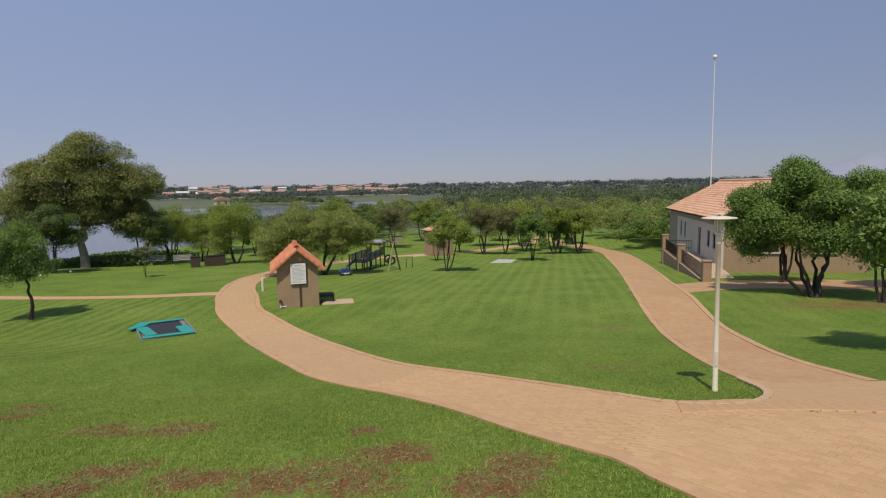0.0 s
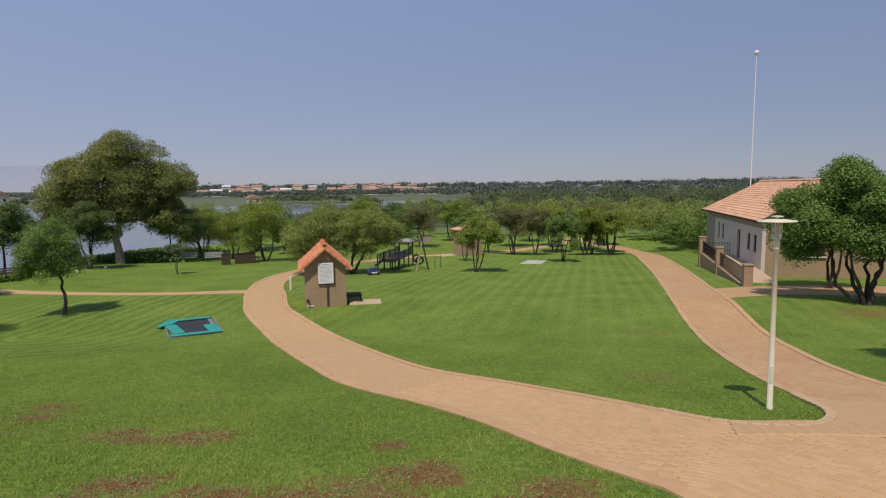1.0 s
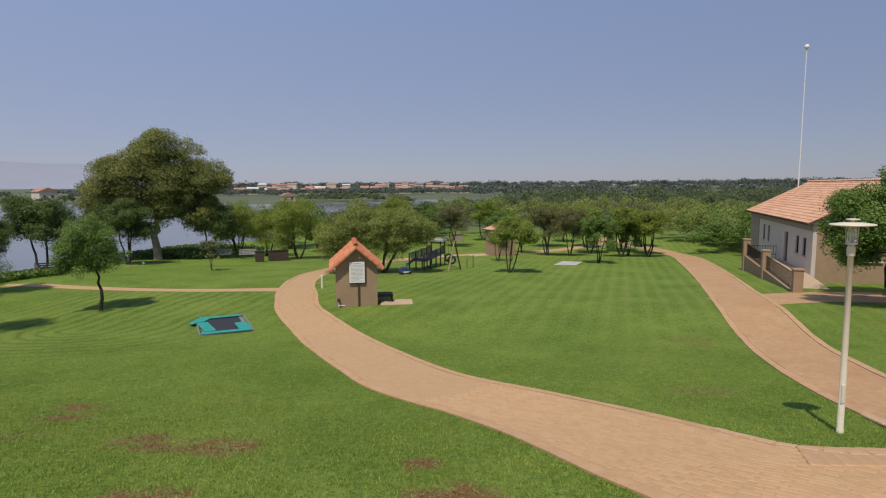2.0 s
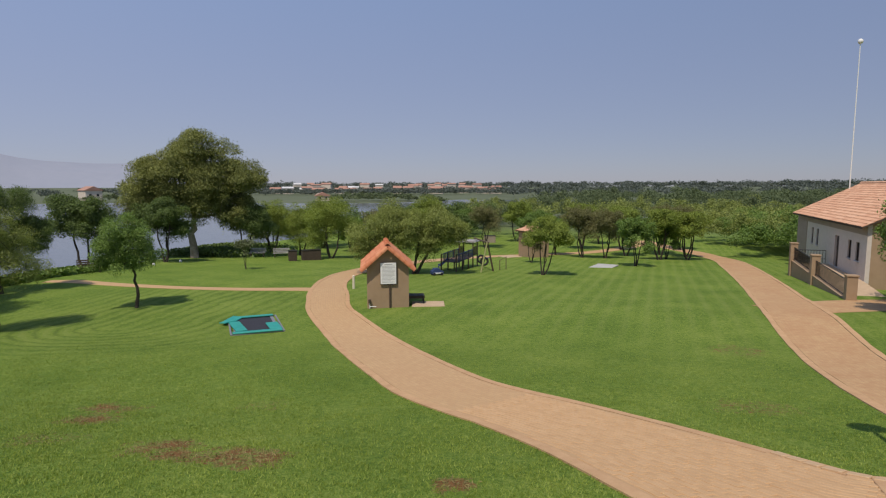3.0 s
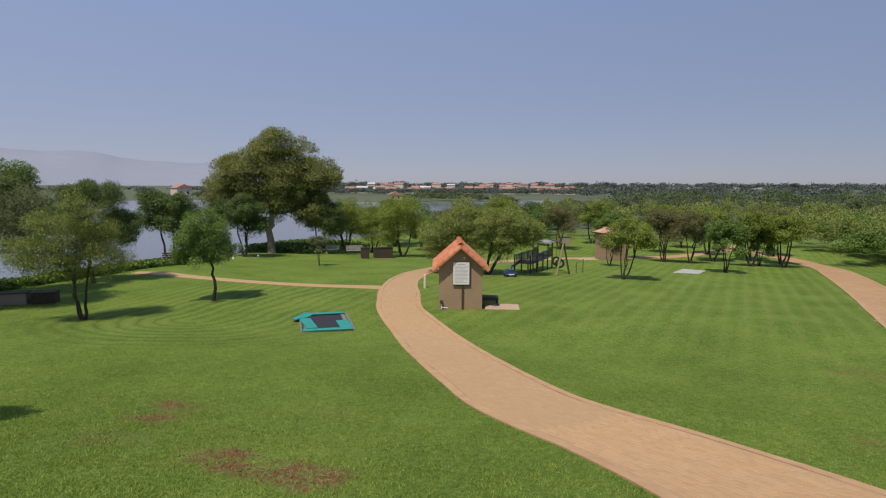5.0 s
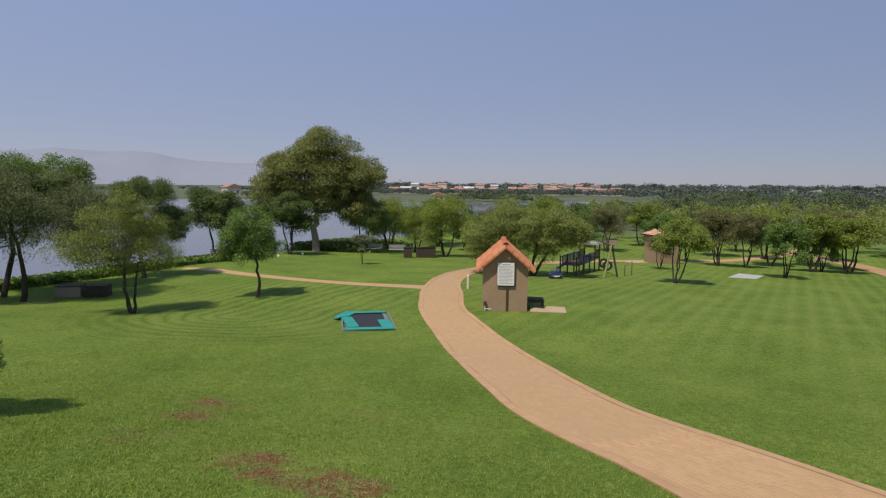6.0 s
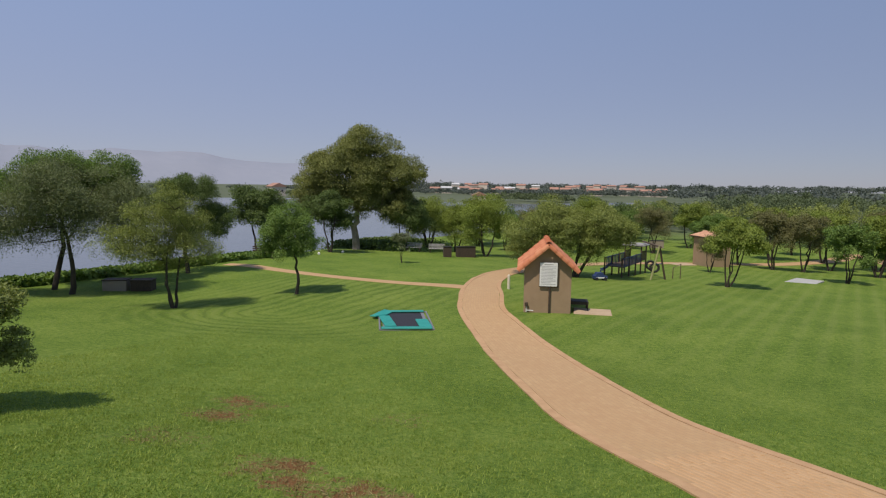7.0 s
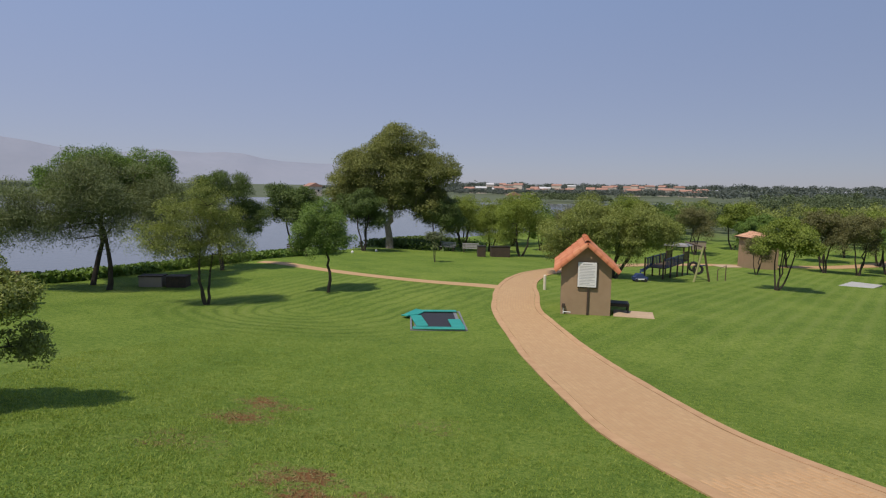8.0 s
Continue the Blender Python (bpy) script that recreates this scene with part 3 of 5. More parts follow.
    for x, y, z, r in lobes:
        c0 = np.array([x, y, z]) + top
        u = rng.normal(size=(per, 3))
        u /= np.linalg.norm(u, axis=1, keepdims=True)
        k = rng.uniform(0.35, 0.92, (per, 1))
        pts = c0 + u * k * r * np.array([1.0, 1.0, flat])
        for p in pts:
            cen.append(p)
            hubs.append(c0)
            rads.append(r * rng.uniform(0.30, 0.62))
        for p in pts[::2]:
            limb(p, 0.5)
    cen, rads, hubs = np.array(cen), np.array(rads), np.array(hubs)
    pick = rng.choice(len(cen), n_leaf, p=rads ** 2 / (rads ** 2).sum())
    d = rng.normal(size=(n_leaf, 3))
    d /= np.linalg.norm(d, axis=1, keepdims=True)
    lift = rng.random(n_leaf) < 0.55
    d[lift, 2] = np.abs(d[lift, 2])
    off = d * rng.uniform(0.1, 1, (n_leaf, 1)) ** 0.42 * rads[pick][:, None]
    off[:, 2] = np.where(off[:, 2] < 0, off[:, 2] * (0.85 + hang), off[:, 2] * 0.9)
    off *= 1 + 0.15 * rng.normal(size=(n_leaf, 1)) * (rng.random((n_leaf, 1)) < 0.3)
    c = cen[pick] + off
    face = d * 0.6 + (c - hubs[pick]) / (rads[pick][:, None] * 3.0) * 0.7
    return leaves(rng, c, leaf, slim, droop, 0.9, face), bm


def tree(name, at, label, leafkey, bark=None, rz=0.0, category="tree", group="", size=1.0, **kw):
    x, y = at
    for key in ("h", "spread_x", "spread_y", "crown_lo", "leaf", "trunk_r"):
        kw[key] *= size
    kw["lean"] = tuple(size * v for v in kw.get("lean", (0.0, 0.0)))
    ob = thing(name, label, category, (x, y, gz(x, y)), rz, group)
    kw['n_leaf'] = int(kw['n_leaf'] * 2.0)
    kw['trunk_r'] *= 0.46
    lv, bm = tree_parts(**kw)
    part("trunk", bm, bark or BARK, ob, "", True)
    cr = new("crown", quads_mesh("crown", lv, LEAF[leafkey]))
    cr.parent = ob
    return ob


def again(ob, at, rz, s=1.0):
    c = copy_thing(ob, pose(at[0], at[1], gz(*at), 0, 0, rz))
    c.scale = (s, s, s * 1.0)
    return c


tree("leaning_tree", (-16.6, 23.15), "small dark green tree on a leaning trunk in the lawn", "green", seed=3, h=4.3, spread_x=1.25, spread_y=1.2, crown_lo=1.75, clumps=26,
     n_leaf=22000, leaf=0.08, trunk_r=0.13, lean=(-0.1, 0.1), fork=0.2, rz=40,
     lobes=((-0.3, 3.75, 0.75), (-0.85, 3, 0.7), (0.35, 3.1, 0.7), (-0.3, 2.3, 0.78), (0.75, 2.45, 0.5), (-1.25, 2.2, 0.5)))
tree("willow_tree", (-18.75, 18), "light olive feathery tree with several stems on the lawn", "olive", seed=8, h=3.7, spread_x=2.0, spread_y=1.8, crown_lo=1.1, stems=3, clumps=30,
     n_leaf=24000, leaf=0.085, slim=0.25, droop=0.8, trunk_r=0.17, hang=0.5, rz=51,
     lobes=((0.2, 4.3, 0.8), (-0.6, 3.2, 0.85), (-1.85, 2.6, 0.8), (0.8, 3.3, 0.85), (1.1, 2.3, 0.75), (-1.05, 3.85, 0.65), (-0.1, 2.05, 0.7), (-1.2, 2.5, 0.75), (0.3, 2.7, 0.8)))
tree("karee_tree", (-25.4, 18), "broad grey-green spreading tree on the lake bank", "karee", seed=12, h=5.1, spread_x=3.4, spread_y=2.6, crown_lo=1.5, clumps=64,
     n_leaf=56000, leaf=0.095, slim=0.3, droop=0.6, trunk_r=0.2, lean=(0.0, 0), hang=0.5, stems=1, rz=57,
     lobes=((-1.04, 4.5, 1.45), (-2.85, 3.95, 1.3), (0.8, 4.6, 1.4), (2.3, 4, 1.2), (-3.9, 3.7, 1.0), (0.25, 3.3, 1.2), (-1.8, 3.05, 1.0), (2.85, 4.7, 0.9), (2.2, 3.0, 0.9), (-3.0, 3.0, 0.9), (-1.0, 5.3, 0.9)))
tree("bank_tree", (-27.4, 18.4), "tall green tree with a domed crown on the bank", "green", seed=15, h=6.2, spread_x=3.1, spread_y=2.6, crown_lo=2.0, clumps=58,
     n_leaf=44000, leaf=0.1, trunk_r=0.2, lean=(0, 0.9), hang=0.3, rz=57,
     lobes=((2.3, 5.9, 1.1), (1.05, 5.6, 1.05), (3.35, 5.5, 0.9), (-0.3, 5.6, 0.95), (-1.7, 5.1, 0.95), (2.1, 4.8, 1.2), (0.2, 4.6, 1.2)))
tree("bank_tree", (-26.55, 25.46), "dark green drooping tree leaning over the water", "dark", seed=17, h=5.5, spread_x=2.5, spread_y=2.4, crown_lo=1.1, clumps=50,
     n_leaf=34000, leaf=0.1, slim=0.3, droop=0.7, trunk_r=0.2, hang=0.8, rz=46,
     lobes=((-0.5, 4.9, 1), (0.95, 4.8, 0.95), (1.6, 3.5, 0.95), (0.3, 3.3, 1.15), (-1.35, 3.95, 1), (2.1, 2.6, 0.6)))
tree("bank_tree", (-32.1, 14.5), "dark drooping tree on the lake bank", "dark", size=1.16, seed=18, h=4.9, spread_x=3.0, spread_y=2.8, crown_lo=1.6, clumps=36,
     n_leaf=22000, leaf=0.11, slim=0.3, droop=0.7, trunk_r=0.2, hang=0.9)
tree("shore_tree", (-31.03, 36.34), "dark green forked tree at the water's edge", "dark", size=1.03, seed=21, h=5.9, spread_x=2.9, spread_y=2.7, crown_lo=1.5, stems=2, clumps=32,
     n_leaf=20000, leaf=0.14, trunk_r=0.2, hang=0.5)
tree("shore_tree", (-30.0, 44.0), "dark green tree with splayed stems by the lake", "dark", seed=22, h=5.8, spread_x=3, spread_y=2.8, crown_lo=1.6, stems=3, clumps=32,
     n_leaf=20000, leaf=0.14, trunk_r=0.22, hang=0.3)
tree("gum_tree", (-30.9, 49.6), "tall gum tree with pale bark and clumped olive crown", "gum", BARK_PALE, seed=31, h=13.0, spread_x=6.6, spread_y=5.6, crown_lo=2.0, stems=1, clumps=92,
     n_leaf=95000, leaf=0.19, slim=0.35, droop=0.6, trunk_r=0.62, fork=0.12, flat=1.05, hang=0.2, rz=33,
     lobes=((0, 10.2, 2.3), (-1.95, 9.2, 1.9), (3.05, 9.2, 2), (5.75, 7.8, 1.5), (4.2, 6.4, 2), (-3.6, 7.2, 2.1), (-4.5, 5.3, 1.8), (0, 7.3, 2.6), (2.8, 5.3, 1.6), (-2.4, 5.2, 1.7), (-5.0, 3.9, 1.4), (4.6, 4.4, 1.4), (1.4, 7.6, 1.8), (0.4, 5.2, 1.6)))
tree("shore_tree", (-27.0, 52.5), "grey-green tree beside the gum tree", "dark", seed=24, h=6.2, spread_x=3.6, spread_y=3.2, crown_lo=1.3, stems=2, clumps=34,
     n_leaf=24000, leaf=0.15, trunk_r=0.2, hang=0.3)
tree("sapling", (-19.9, 39.3), "thin young tree with a sparse pale crown", "grey", seed=27, h=2.5, spread_x=0.9, spread_y=0.9, crown_lo=0.9, stems=3, clumps=18,
     n_leaf=1500, leaf=0.10, trunk_r=0.06)
bright = tree("bright_tree", (-17.9, 52.0), "bright green rounded tree with a dark forked trunk", "bright", seed=41, h=6.0, spread_x=3.3, spread_y=3.1, crown_lo=1.0, stems=3, clumps=38,
              n_leaf=16000, leaf=0.15, slim=0.3, droop=0.5, trunk_r=0.25, hang=0.3, rz=20,
     lobes=((-1, 3.5, 1.45), (1, 4, 1.45), (0.25, 4.8, 1.15), (1.8, 2.7, 1.15), (-1.55, 2.2, 1.1)))
again(bright, (-22.8, 56.0), 130, 0.92)
tree("kiosk_tree", (-9.5, 38.4), "spreading olive green tree behind the kiosk", "olive", seed=51, h=5.4, spread_x=3.1, spread_y=2.9, crown_lo=0.6, stems=3, clumps=44,
     n_leaf=26000, leaf=0.13, slim=0.28, droop=0.7, trunk_r=0.28, hang=0.6, rz=13,
     lobes=((-0.4, 2.9, 1.25), (1.2, 3.75, 1.25), (2.6, 3.9, 1.2), (-0.8, 1.8, 0.85), (1.7, 2.5, 1.25)))
tree("kiosk_tree", (-6.7, 38.9), "spreading grey-green tree beside the playground", "olive", seed=52, h=5.6, spread_x=2.8, spread_y=2.8, crown_lo=1.2, stems=3, clumps=44,
     n_leaf=26000, leaf=0.13, slim=0.28, droop=0.6, trunk_r=0.28, lean=(0.2, 0), hang=0.5, rz=11,
     lobes=((1.1, 3.75, 1.2), (2.5, 3.4, 1.2), (3.1, 2.8, 0.8), (1.0, 2.2, 1.0), (0, 3.2, 1.1)))
tree("lawn_tree", (2.35, 40.2), "small olive tree with several bare stems on the lawn", "bright", seed=55, h=4.4, spread_x=2.2, spread_y=2.0, crown_lo=1.7, stems=4, clumps=32,
     n_leaf=13000, leaf=0.12, trunk_r=0.16, rz=-3,
     lobes=((-0.1, 3.1, 0.8), (1.2, 2.95, 0.85), (0.55, 3.45, 0.7), (1.8, 2.5, 0.5), (-0.75, 2.65, 0.6)))
tree("house_tree", (18.89, 23.27), "large dense dark green tree with many slanting stems by the house", "green", seed=61, h=6.4, spread_x=4.6, spread_y=4.4, crown_lo=0.7, stems=6, clumps=92,
     n_leaf=60000, leaf=0.12, slim=0.45, trunk_r=0.34, fork=0.15, lean=(0, 0.6), rz=-33,
     lobes=((-1.15, 5.3, 1), (-2.4, 4.4, 1.1), (0.1, 4.55, 1.25), (1.65, 4.7, 1.15), (-3.15, 3.05, 0.95), (-1.9, 3.05, 1.2), (-0.1, 3.05, 1.25), (1.4, 3.05, 1.1), (-2.9, 2.3, 0.7), (2.4, 3.8, 0.95)))
tree("olive_bush", (20.9, 21.9), "grey-green olive bush leaning over bare stems", "grey", size=0.96, seed=62, h=5.2, spread_x=2.3, spread_y=2.2, crown_lo=1.4, stems=4, clumps=36,
     n_leaf=16000, leaf=0.12, slim=0.28, trunk_r=0.2)
tree("house_tree", (25.61, 24.52), "tall green tree behind the olive bush", "olive", size=0.93, seed=63, h=7.3, spread_x=3.6, spread_y=3.4, crown_lo=2.4, stems=3, clumps=46,
     n_leaf=22000, leaf=0.16, trunk_r=0.3)
tree("house_tree", (21.05, 29.47), "green tree with bare stems close to the house wall", "green", size=0.96, seed=64, h=5.7, spread_x=3.3, spread_y=2.6, crown_lo=1.2, stems=4, clumps=40,
     n_leaf=15000, leaf=0.14, trunk_r=0.24)
tree("near_bush", (-9.2, 6.15), "rounded olive bush at the lawn's edge", "olive", size=1.0, seed=71, h=2.5, spread_x=1.2, spread_y=1.35, crown_lo=0.05, stems=4, clumps=100,
     n_leaf=26000, leaf=0.065, trunk_r=0.12)
tree("roadside_tree", (14.27, 12.21), "rounded grey-green tree shading the road's edge", "green", size=1.12, seed=72, h=4.2, spread_x=1.9, spread_y=1.7, crown_lo=1.5, stems=2, clumps=30,
     n_leaf=9000, leaf=0.13, trunk_r=0.14)
ORCH = "orchard trees past the lawn"
orch = [tree("orchard_tree", (10.2, 49.8), "small green multi-stemmed tree at the lawn's far edge", "green", seed=81, h=4.6, spread_x=2.0, spread_y=1.9, crown_lo=1.0, stems=3, clumps=28,
             n_leaf=9000, leaf=0.15, trunk_r=0.15, group=ORCH),
        tree("orchard_tree", (13.9, 58.6), "green tree with a rounded crown at the lawn's far edge", "bright", seed=82, h=5.6, spread_x=2.5, spread_y=2.4, crown_lo=1.0, stems=2, clumps=32,
             n_leaf=9000, leaf=0.16, trunk_r=0.2, group=ORCH),
        tree("orchard_tree", (6.5, 60.0), "olive brown tree at the lawn's far edge", "rust", seed=83, h=5.8, spread_x=2.6, spread_y=2.5, crown_lo=1.0, stems=3, clumps=32,
             n_leaf=9000, leaf=0.16, slim=0.3, droop=0.5, trunk_r=0.2, group=ORCH)]
for k, (x, y, s) in enumerate([(14.8, 59.8, 0.85), (16.7, 59, 0.95), (8.8, 59.5, 0.95), (3.9, 63.7, 1.0), (11.5, 64, 1.0), (15.5, 66, 1.05), (0.8, 67, 1.0), (7.3, 71, 1.1), (-4.5, 71, 1.0), (2, 75, 1.1),
                               (-12, 66, 1.0), (-15.5, 61, 0.95), (-20, 64, 1.0), (12, 71, 1.05), (19, 72, 1.0), (-8, 78, 1.1), (-1, 80, 1.1), (1.4, 51.6, 0.55), (10, 78, 1.1), (17.6, 63.5, 0.9)]):
    again(orch[k % 3], (x, y), 47 * k, s)
for k, (x, y, s) in enumerate([(-28, 60, 1.0), (-25, 68, 1.1), (-31, 66, 1.0), (-13, 78, 1.1)]):
    again(bright, (x, y), 77 * k + 20, s)


def thicket(name, spots, label, leafkey, seed, per, leaf, hmin, hmax, wide):
    """A wood too dense to count: many uneven crowns of leaves, and stems below, in one mesh."""
    rng = np.random.default_rng(seed)
    allc, alld = [], []
    for x, y in spots:
        h, w = hmin + (hmax - hmin) * rng.beta(1.6, 2.2) * 1.25, rng.uniform(*wide)
        z0 = gz(x, y)
        k = 11
        u = rng.normal(size=(k, 3))
        u /= np.linalg.norm(u, axis=1, keepdims=True)
        u[:, 2] = np.abs(u[:, 2]) * 1.2 - 0.35
        cc = u * np.array([w * 0.62, w * 0.62, h * 0.30]) + np.array([x, y, z0 + h * 0.58])
        d = rng.normal(size=(per, 3))
        d /= np.linalg.norm(d, axis=1, keepdims=True)
        own = rng.integers(0, k, per)
        alld.append(d * 0.6 + u[own] * 0.6)
        d *= (rng.uniform(0, 1, (per, 1)) ** 0.4) * np.array([w * 0.34, w * 0.34, h * 0.17]) * rng.uniform(0.7, 1.3, (k, 1))[own]
        allc.append(cc[own] + d)
    lv = leaves(rng, np.concatenate(allc), leaf, 0.6, 0.1, 0.5, np.concatenate(alld))
    ob = new(name, quads_mesh(name, lv, LEAF[leafkey]))
    return tagged(ob, label, "trees", kind="stuff")


rw = np.random.default_rng(99)


def scatter(n, x0, x1, y0, y1, keep):
    out = []
    while len(out) < n:
        x, y = rw.uniform(x0, x1), rw.uniform(y0, y1)
        if keep(x, y):
            out.append((x, y))
    return out


def past_lawn(x, y):
    return y > 84 and x > shore_x(y) + 4


thicket("bush_belt", scatter(75, 22.5, 46, 58, 82, lambda x, y: x > 23.5 + max(0, y - 64) * 0.05), "dense green bush beside the road", "green", 1, 1900, 0.19, 3.2, 5.2, (1.6, 2.8))
thicket("bush_belt", scatter(45, 24, 60, 62, 90, lambda x, y: True), "dense olive bush beside the road", "olive", 11, 1800, 0.19, 3.4, 5.6, (1.6, 2.8))
thicket("woodland", scatter(120, -30, 90, 84, 150, past_lawn), "dense mixed bushveld wood past the lawn", "olive", 2, 1300, 0.26, 3.5, 6.0, (2.2, 3.8))
thicket("woodland", scatter(90, -30, 100, 84, 160, past_lawn), "dense grey-green bushveld wood past the lawn", "far", 12, 1300, 0.26, 3.5, 6.8, (2.2, 3.8))
thicket("shore_wood", scatter(46, -40, -8, 70, 120, lambda x, y: x > shore_x(y) + 2.0 and x < shore_x(y) + 26), "dark mixed trees along the lake shore", "dark", 13, 1400, 0.24, 3.5, 6.0, (2.0, 3.4))
thicket("woodland", scatter(260, -10, 260, 150, 330, lambda x, y: x > shore_x(y) + 4), "dense green wood in the middle distance", "far", 3, 600, 0.5, 4.5, 7.5, (4.0, 6.0))
thicket("far_woodland", scatter(420, -500, 800, 330, 900, lambda x, y: x > -0.05 * y or y > 520), "haze-tinted far wood", "haze", 4, 160, 2.0, 5.0, 9.0, (8.0, 14.0))

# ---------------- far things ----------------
# the hills' pale blue-grey base colour has the air's haze painted in
HILL = surface("haze_tint_hill", (0.26, 0.285, 0.345), (0.29, 0.31, 0.37), 0.004, 1.0, 0.0, fine=0.02)


def hill(name, r, a0, a1, heights, label):
    """A long ridge on the horizon: angles to the left of +y in degrees, heights in metres."""
    rng = np.random.default_rng(int(r))
    n = 90
    ang = np.radians(np.linspace(a0, a1, n))
    hh = np.interp(np.linspace(0, 1, n), np.linspace(0, 1, len(heights)), heights) * (1 + 0.05 * np.interp(np.arange(n), np.arange(0, n, 3), rng.normal(size=len(range(0, n, 3)))))
    verts, faces = [], []
    for i in range(n):
        for d, f in ((-500, 0.0), (-250, 0.55), (0, 1.0), (400, 0.0)):
            rr = r + d
            verts.append((-math.sin(ang[i]) * rr, math.cos(ang[i]) * rr, -5 + hh[i] * f))
    for i in range(n - 1):
        for k in range(3):
            a = 4 * i + k
            faces.append((a, a + 1, a + 5, a + 4))
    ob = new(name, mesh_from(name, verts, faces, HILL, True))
    return tagged(ob, label, "hills", kind="structure")


hill("backdrop_hills_west", 3800, 26, 80, [0, 70, 150, 140, 185, 205, 185, 215, 270, 285, 300], "faint haze-tinted blue-grey hills past the lake")
hill("backdrop_hills_east", 3600, -26, -60, [0, 70, 150, 230, 300, 340, 360], "faint haze-tinted blue hill past the house")

ROOF_FAR = surface("far_roof", (0.34, 0.18, 0.13), (0.44, 0.25, 0.19), 0.4, 0.9, 0.1)
ROOF_GREY = surface("far_roof_grey", (0.50, 0.50, 0.50), (0.66, 0.66, 0.66), 0.4, 0.9, 0.1)
WALL_FAR = surface("far_wall", (0.55, 0.46, 0.38), (0.68, 0.60, 0.52), 0.3, 0.9, 0.1)


def far_house(at, rz, w, d, h, roof, label):
    ob = thing("far_house", label, "house", at, rz, "houses across the lake")
    bm = bmesh.new()
    prism(bm, [(-w / 2, -3), (w / 2, -3), (w / 2, h), (-w / 2, h)], -d / 2, d / 2)
    part("wall", bm, WALL_FAR, ob)
    bm = bmesh.new()
    prism(bm, [(-w / 2 - 0.5, h), (w / 2 + 0.5, h), (w / 2 + 0.5, h + 0.25), (0, h + w * 0.28), (-w / 2 - 0.5, h + 0.25)], -d / 2 - 0.4, d / 2 + 0.4)
    part("roof", bm, roof, ob)
    for k in (-1, 1):
        bm = boxes((w / 2, k * d * 0.25, h * 0.55, 0.25, 1.3, 1.4))
        part("window", bm, DARK, ob)
        bm = boxes((k * w * 0.22, -d / 2, h * 0.55, 1.2, 0.25, 1.4))
        part("window", bm, DARK, ob)
    return ob


def by_angle(a, r):
    return -math.sin(radians(a)) * r, math.cos(radians(a)) * r


rh = np.random.default_rng(77)
for k in range(46):
    a = rh.uniform(3.5, 11.5) if k < 22 else rh.uniform(11.0, 26.0)
    r = rh.uniform(640, 780) if k % 3 else rh.uniform(800, 900)
    x, y = by_angle(a, r)
    red = k % 4 != 3 or k < 18
    far_house((x, y, gz(x, y) + (1.0 if r < 790 else 5.0)), a + rh.uniform(60, 120), rh.uniform(6, 9), rh.uniform(8, 15), rh.uniform(3.5, 6.0), ROOF_FAR if red else ROOF_GREY,
              "cream house with a terracotta roof across the lake" if red else "cream house with a pale grey roof across the lake")
far_house((-121.4, 313, -2.4), 25, 8, 9, 2.6, ROOF_FAR, "lakeside boathouse with a red roof")
far_house((-262, 300, -2.4), 60, 9, 12, 6.0, ROOF_FAR, "two-storey pink house on the far lake shore")
# in these belts the haze lies only in the leaf colour
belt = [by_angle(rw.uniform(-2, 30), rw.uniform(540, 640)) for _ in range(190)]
thicket("far_tree_belt", belt, "haze-tinted row of trees before the far houses", "haze", 6, 170, 1.4, 3.5, 6.5, (5, 9))
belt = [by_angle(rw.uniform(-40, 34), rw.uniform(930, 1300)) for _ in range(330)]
thicket("far_tree_belt", belt, "haze-tinted wooded rise behind the far houses", "haze", 7, 150, 3.0, 9.0, 16.0, (14, 24))
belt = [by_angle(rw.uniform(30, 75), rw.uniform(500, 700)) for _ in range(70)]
thicket("far_tree_belt", belt, "haze-tinted trees past the field across the lake", "haze", 8, 170, 1.6, 4.0, 8.0, (6, 12))
belt = [by_angle(rw.uniform(9, 20), rw.uniform(300, 340)) for _ in range(46)] + [by_angle(rw.uniform(34, 44), rw.uniform(345, 370)) for _ in range(14)]
thicket("far_shore_bush", belt, "green bushes along the far lake shore", "far", 9, 200, 0.9, 3.0, 5.5, (3, 6))

# ---------------- lakeside planting ----------------
def ground_cover(name, spots, label, leafkey, leaf, height, seed):
    rng = np.random.default_rng(seed)
    c = np.array([(x, y, gz(x, y) + rng.uniform(0.03, height)) for x, y in spots])
    ob = new(name, quads_mesh(name, leaves(rng, c, leaf, 0.7, -0.3, 1.0), LEAF[leafkey]))
    return tagged(ob, label, "plants", kind="stuff")


cov = []
while len(cov) < 14000:
    y = rw.uniform(2, 40)
    cov.append((shore_x(y) - abs(rw.normal(0.2, 1.6)), y))
ground_cover("water_plants", cov, "strip of leafy green water plants along the bank", "green", 0.30, 0.45, 3)
cov = []
while len(cov) < 9000:
    y = rw.uniform(50, 66)
    cov.append((shore_x(y) + rw.normal(1.0, 2.6), y))
ground_cover("creeper_bed", cov, "dark green creeper bed under the trees by the lake", "dark", 0.30, 0.8, 4)

# ---------------- roof tiles ----------------
def tile_material(name, a, b_, c, each=0.32):
    m, nt, b = mat(name, 0.85)
    info = nt.nodes.new("ShaderNodeObjectInfo")
    geo = nt.nodes.new("ShaderNodeNewGeometry")
    v = coords(nt)
    f = mth(nt, 'ADD', mth(nt, 'MULTIPLY', mth(nt, 'ADD', info.outputs["Random"], geo.outputs["Random Per Island"]), each), mth(nt, 'MULTIPLY', noisy(nt, v, 7, 4), 0.4))
    nt.links.new(ramp(nt, f, [(0.2, a), (0.5, b_), (0.8, c)]), b.inputs["Base Color"])
    bump(nt, b, noisy(nt, v, 40, 3), 0.3, 0.01)
    return m


